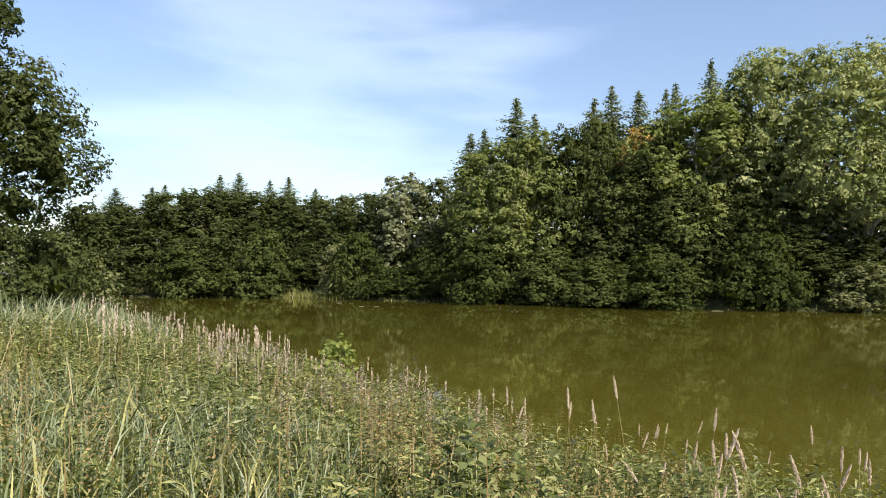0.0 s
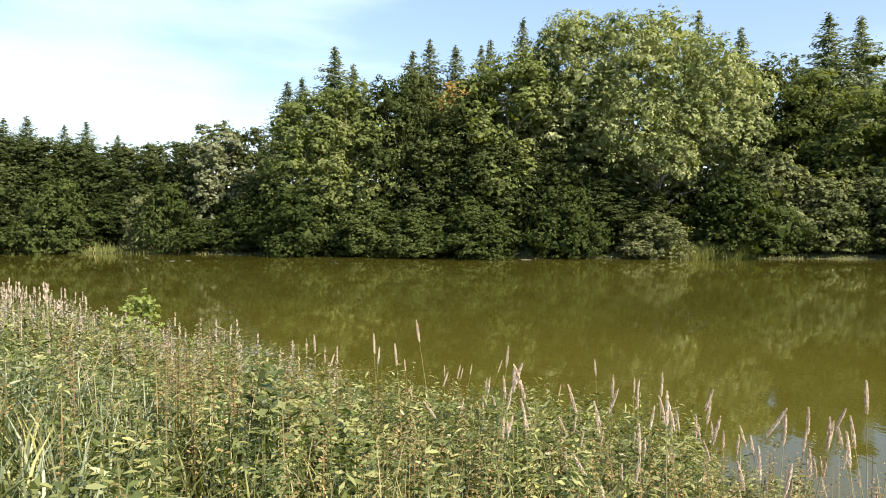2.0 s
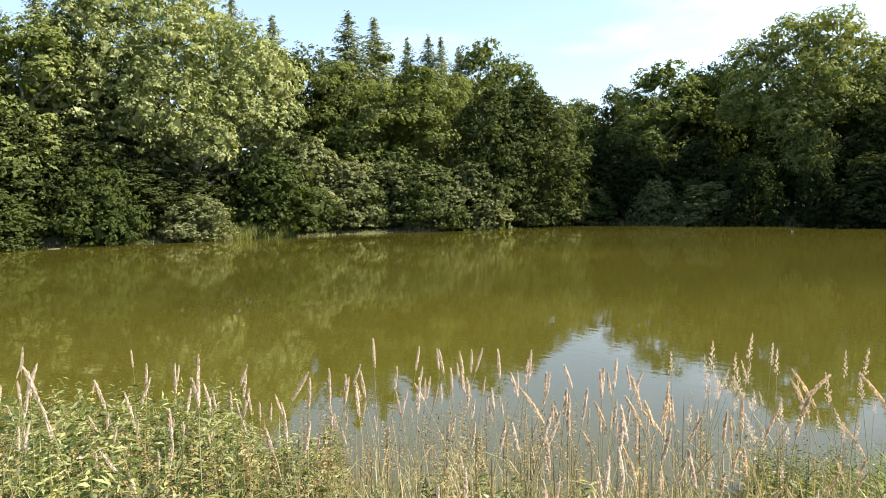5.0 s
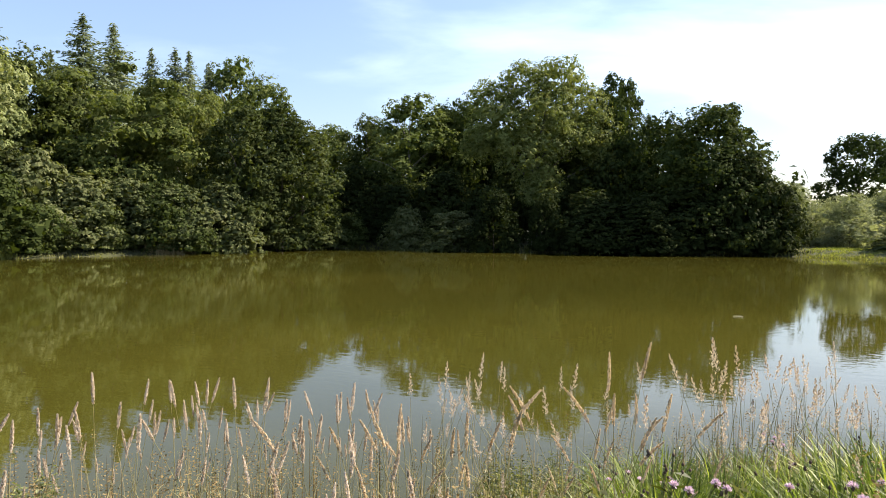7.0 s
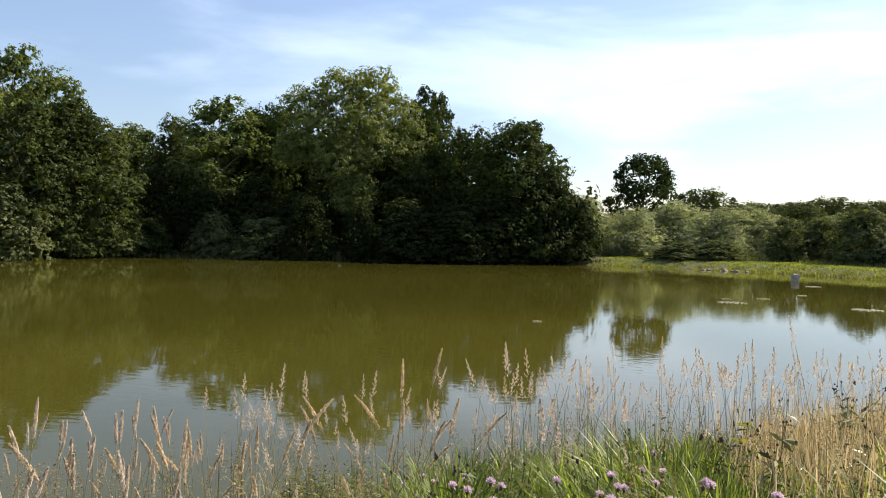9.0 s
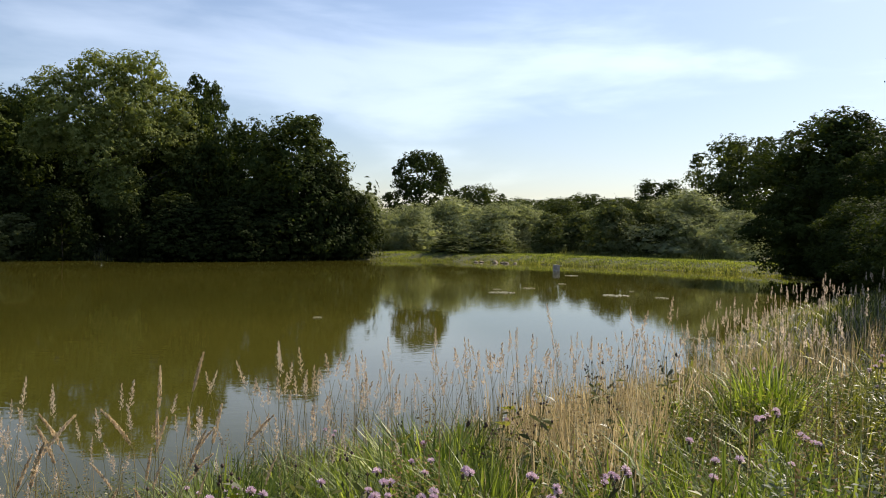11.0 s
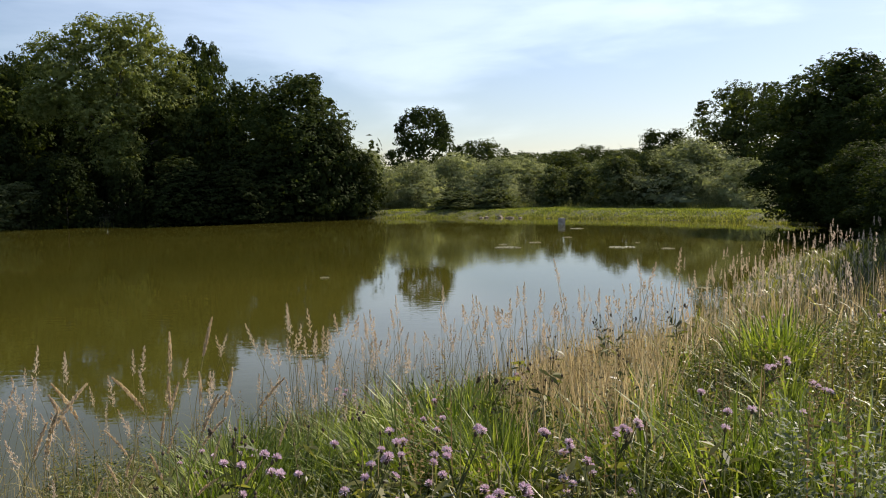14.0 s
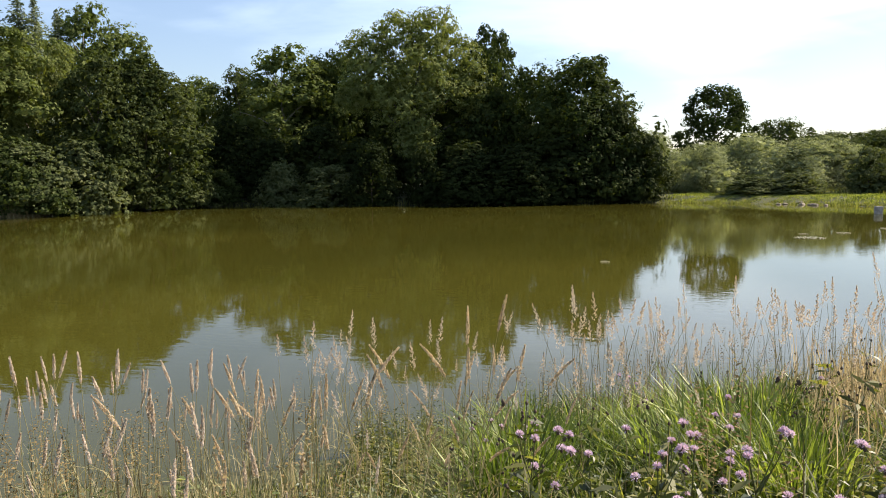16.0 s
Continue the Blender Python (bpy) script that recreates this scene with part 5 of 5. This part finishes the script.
def make_thistle(seed, dry=False):
    """Creeping thistle: a branching stem, spiny leaves and purple heads on dark buds."""
    rng = np.random.default_rng(seed)
    H = rng.uniform(0.80, 1.0) if dry else rng.uniform(0.62, 0.82)
    s = Soup()
    t = np.linspace(0, 1, 6)
    main = np.stack([0.05 * H * np.sin(t * 2 + seed), 0.05 * H * np.sin(t * 1.7), H * t], axis=1)
    tube(s, main, 0.0042 * (1.15 - 0.6 * t), 5)
    ob = new("thistle", s.mesh("stem", MAT["stem"]))
    tips = [main[-1]]
    for k in range(rng.integers(6, 9) if dry else rng.integers(3, 6)):
        s = Soup()
        i = rng.integers(2, 5)
        a = rng.uniform(0, 6.283)
        L = rng.uniform(0.07, 0.2)
        tt = np.linspace(0, 1, 4)[:, None]
        br = main[i] + np.concatenate([np.cos(a) * L * 0.7 * tt, np.sin(a) * L * 0.7 * tt, L * (tt + 0.35 * tt ** 2)], axis=1)
        tube(s, br, 0.0026 * (1.1 - 0.5 * tt[:, 0]), 4)
        part("branch", s.mesh("branch", MAT["stem"]), ob)
        tips.append(br[-1])
        for q in range(rng.integers(0, 2 if not dry else 3)):       # heads stand close together
            tips.append(br[-1] + rng.normal(0, 0.014, 3) - np.array([0, 0, 0.008]))
    s = Soup()
    n = 26
    u = rng.uniform(0.08, 0.9, n)
    a = np.arange(n) * 2.4
    out = np.stack([np.cos(a), np.sin(a), rng.uniform(-0.3, 0.5, n)], axis=1)
    pos = np.stack([np.interp(u, t, main[:, 0]), np.interp(u, t, main[:, 1]), u * H], axis=1) + out * 0.05
    leaf_quads(s, pos, np.stack([0 * a, 0 * a, 1 + 0 * a], axis=1) + rng.normal(0, 0.5, (n, 3)), 0.12, 0.028, rng, axis=out)
    part("leaves", s.mesh("leaves", MAT["clover"]), ob)
    for tip in tips:
        size = rng.uniform(0.95, 1.25) if dry else rng.uniform(1.1, 1.5)
        s = Soup()
        up = np.array([0, 0.05, -1.0])[None] * -np.linspace(-0.009, 0.009, 6)[:, None] * size
        tube(s, tip + up, np.array([0.0015, 0.0058, 0.0074, 0.0066, 0.0040, 0.0010]) * (size if dry else size * 0.75) * rng.uniform(0.9, 1.1, 6), 7)
        bud = part("bud", s.mesh("bud", MAT["bud"]), ob, "dark scaly bud")
        if not dry and rng.uniform() < 0.8:
            s = Soup()
            n = 60
            d = unit(rng.normal(size=(n, 3)) * np.array([1, 1, 0.5]) + np.array([0, 0, 0.75]))
            leaf_quads(s, tip + np.array([0, 0, 0.006]) + d * 0.0110 * size, np.cross(d, rng.normal(size=d.shape)), 0.016, 0.005, rng, axis=d)
            part("flower", s.mesh("flower", MAT["thistle"]), bud, "pale purple flower tuft")
    tagged(ob, "tall thistle gone to dark dry seed heads" if dry else "purple-flowered thistle standing in the grass", "thistle", "thistles on the near bank")
    return ob


def near_thistles():
    rng = np.random.default_rng(404)
    first = [make_thistle(600 + i) for i in range(6)]
    # clusters: azimuth, distance, count, spread
    clusters = ((81, 2.9, 2, 0.3), (90, 2.8, 1, 0.2), (93, 3.3, 2, 0.3), (98, 2.9, 3, 0.25), (106, 3.1, 2, 0.3), (113, 3.3, 2, 0.3), (88, 5.6, 2, 0.5),
                (96, 5.8, 2, 0.5), (101, 4.6, 2, 0.4), (121, 7.5, 4, 0.6), (74, 4.2, 1, 0.4), (119, 4.6, 2, 0.4))
    used = 0
    for az, r, n, sp in clusters:
        for k in range(n):
            x = math.sin(radians(az)) * r + rng.normal(0, sp) + 0.3
            y = math.cos(radians(az)) * r + rng.normal(0, sp) - 0.3
            if float(pond_distance(np.array([x]), np.array([y]))[0]) < 0.2:
                continue
            m = pose(x, y, float(ground_z(x, y)) - 0.02, rng.normal(0, 4), rng.normal(0, 4), rng.uniform(0, 360))
            if used < 6:
                first[used].matrix_world = m
            else:
                copy_thing(first[used % 6], m)
            used += 1
    # those past flowering, dark-headed, over the water's edge
    first = [make_thistle(640 + i, True) for i in range(3)]
    used = 0
    for az, r, n, sp in ((97, 5.2, 3, 0.3), (102, 5.4, 4, 0.35), (106, 6.6, 4, 0.4), (83, 4.4, 3, 0.3), (75, 3.9, 2, 0.3), (111, 7.4, 3, 0.4), (90, 4.6, 2, 0.4)):
        for k in range(n):
            x, y = math.sin(radians(az)) * r + rng.normal(0, sp) + 0.3, math.cos(radians(az)) * r + rng.normal(0, sp) - 0.3
            m = pose(x, y, float(ground_z(x, y)) - 0.02, rng.normal(0, 5), rng.normal(0, 5), rng.uniform(0, 360))
            if used < 3:
                first[used].matrix_world = m
            else:
                copy_thing(first[used % 3], m)
            used += 1


def near_tussocks():
    """Broad-bladed arching grass tussocks between the thistles."""
    rng = np.random.default_rng(405)
    meshes = []
    for i in range(4):
        s = Soup()
        n = 170
        r, a = 0.16 * np.sqrt(rng.uniform(0, 1, n)), rng.uniform(0, 6.283, n)
        x, y = np.cos(a) * r, np.sin(a) * r
        blades(s, x, y, np.zeros(n), rng.uniform(0.30, 0.78, n), rng.uniform(0.008, 0.018, n), rng, 0.48, a + rng.normal(0, 0.5, n))
        meshes.append(s.mesh("grass_tussock", MAT["lush"]))
    spots = 0
    tall = [(a, r, q) for a, r, q in zip(np.concatenate([rng.uniform(78.5, 85.5, 12), rng.uniform(89, 99, 16)]), rng.uniform(4.6, 6.4, 28), rng.uniform(1.1, 1.4, 28))]
    low = [(a, r, q) for a, r, q in zip(np.concatenate([rng.uniform(77, 101, 50), rng.uniform(100, 122, 24)]), np.concatenate([rng.uniform(4.0, 7.2, 50), rng.uniform(3.6, 7.5, 24)]), rng.uniform(0.8, 1.15, 74))]
    for az, r, grown in tall + low + [(123.6, 3.7, 0.95), (124.6, 3.8, 1.0)]:
        x, y = math.sin(radians(az)) * r + 0.3, math.cos(radians(az)) * r - 0.3
        if float(pond_distance(np.array([x]), np.array([y]))[0]) < 0.3:
            continue
        ob = new("grass_tussock", meshes[spots % 4])
        ob.matrix_world = pose(x, y, float(ground_z(x, y)) - 0.03, 0, 0, rng.uniform(0, 360)) @ Matrix.Scale(grown, 4)
        tagged(ob, "lush green grass tussock with arching broad blades", "grass tussock", "tussocks on the near bank")
        spots += 1


near_grass()
near_tussocks()
near_herbs()
near_stalks()
near_thistles()

# a young broad-leaved shrub by the north shore
shrub = make_tree("young_shrub", 700, 1.5, 0.95, 0.5, "round", leaf_mat("shrub_leaf", (0.09, 0.12, 0.03), (0.17, 0.21, 0.06), (0.29, 0.32, 0.12), 0.4), MAT["stem"], 17, 20, 0.075, core=0, trunk=0.012, limbs=5)
shrub.matrix_world = pose(-1.9, 13.2, float(ground_z(-1.9, 13.2)) - 0.05)
tagged(shrub, "young broad-leaved shrub growing out of tall grass", "shrub")


# ---- small things at the far shore ----
def boulder(name, size, seed, mat):
    bm = bmesh.new()
    bmesh.ops.create_icosphere(bm, subdivisions=3, radius=1.0)
    for v in bm.verts:
        k = 1 + 0.28 * noise.noise(v.co * 1.3 + Vector((seed, 0, 0))) + 0.1 * noise.noise(v.co * 3.7 + Vector((0, seed, 0)))
        v.co = Vector((v.co.x * size[0], v.co.y * size[1], v.co.z * size[2])) * k
    me = bpy.data.meshes.new(name)
    bm.to_mesh(me)
    bm.free()
    me.materials.append(mat)
    return new(name, me)


rock = boulder("boulder", (0.55, 0.35, 0.24), 3, MAT["stone"])
rock.matrix_world = pose(67.6, 12.6, 0.06, 0, 0, 70)
tagged(rock, "pale boulder lying at the water's edge", "boulder")
rng = np.random.default_rng(801)
for k in range(10):
    t = rng.uniform(0, 1)
    x, y = 67.6 - 4.0 * t + rng.normal(0, 0.4), -10.2 - 5.6 * t + rng.normal(0, 0.4)
    st = boulder("shore_stone", (rng.uniform(0.12, 0.32), rng.uniform(0.12, 0.25), rng.uniform(0.08, 0.15)), 10 + k, MAT["stone"])
    st.matrix_world = pose(x, y, max(0.02, float(ground_z(x, y))), 0, 0, rng.uniform(0, 360))
    tagged(st, "grey-brown stone on the bare edge of the bank", "stone", "stones on the far bank")

# concrete outlet box standing in the water
bm = bmesh.new()
bmesh.ops.create_cube(bm, size=1.0)
for v in bm.verts:
    v.co = Vector((v.co.x * 0.34, v.co.y * 0.36, v.co.z * 0.9))
bmesh.ops.bevel(bm, geom=bm.edges[:], offset=0.025, segments=2, affect="EDGES")
me = bpy.data.meshes.new("outlet_box")
bm.to_mesh(me)
bm.free()
me.materials.append(MAT["concrete"])
monk = new("outlet_box", me)
monk.matrix_world = pose(54.2, -13.9, 0.02, 0, 0, 25)
tagged(monk, "weathered concrete outlet box standing in the pond", "outlet box")
for k, sx in enumerate((-1, 1)):
    bm = bmesh.new()
    bmesh.ops.create_cube(bm, size=1.0)
    for v in bm.verts:
        v.co = Vector((v.co.x * 0.05 + sx * 0.13, v.co.y * 0.10 - 0.19, v.co.z * 0.86))
    bmesh.ops.bevel(bm, geom=bm.edges[:], offset=0.008, segments=1, affect="EDGES")
    me = bpy.data.meshes.new("guide_rail")
    bm.to_mesh(me)
    bm.free()
    me.materials.append(MAT["concrete"])
    part("guide_rail", me, monk)

# pale flat patches that paint the glints of ripples on the water
def glint_mesh(seed):
    rng = np.random.default_rng(seed)
    s = Soup()
    n = 150
    a, r = rng.uniform(0, 6.283, n), np.sqrt(rng.uniform(0, 1, n))
    pos = np.stack([np.cos(a) * r, np.sin(a) * r, rng.uniform(0.004, 0.010, n)], axis=1)
    leaf_quads(s, pos, rng.normal(0, 0.03, (n, 3)) + np.array([0, 0, 1.0]), 0.3 * rng.uniform(0.5, 1.2, n), 0.2, rng)
    return s.mesh("floating_weed", MAT["glint"])


glints = [glint_mesh(900 + i) for i in range(3)]


def lay_glint(x, y, sx, sy, turn, k=0):
    ob = new("floating_weed", glints[k])
    ob.matrix_world = pose(x, y, 0.0, 0, 0, turn) @ Matrix.Diagonal((sx * 0.5, max(sx * 0.42, sy * 0.6), 1, 1))
    tagged(ob, "pale flat patch painting a ripple's glint on the pond", "weed mat", "weed mats on the pond")


lay_glint(35.5, -6.6, 1.20, 0.60, -100, 0)
lay_glint(41.3, -11.0, 0.44, 0.25, -105, 1)
lay_glint(34.2, -11.7, 1.20, 0.60, -109, 2)
lay_glint(33.0, -13.4, 0.58, 0.29, -112, 0)
lay_glint(36.6, -13.3, 0.23, 0.25, -110, 1)
lay_glint(20.6, -9.5, 0.36, 0.25, -114, 2)
lay_glint(37.4, -6.7, 0.42, 0.25, -100, 0)
lay_glint(48.9, -13.6, 0.83, 0.41, -105, 1)
lay_glint(38.2, -8.5, 0.58, 0.29, -102, 2)
lay_glint(25.5, 1.3, 0.30, 0.25, -86, 0)
lay_glint(-6.1, 56.6, 0.38, 0.25, 6, 1)
lay_glint(-5.0, 56.7, 0.34, 0.25, 5, 2)
lay_glint(-1.6, 64.0, 0.38, 0.25, 1, 0)
lay_glint(-8.4, 61.6, 0.37, 0.25, 8, 1)
lay_glint(18.8, 52.2, 0.74, 0.37, -20, 2)
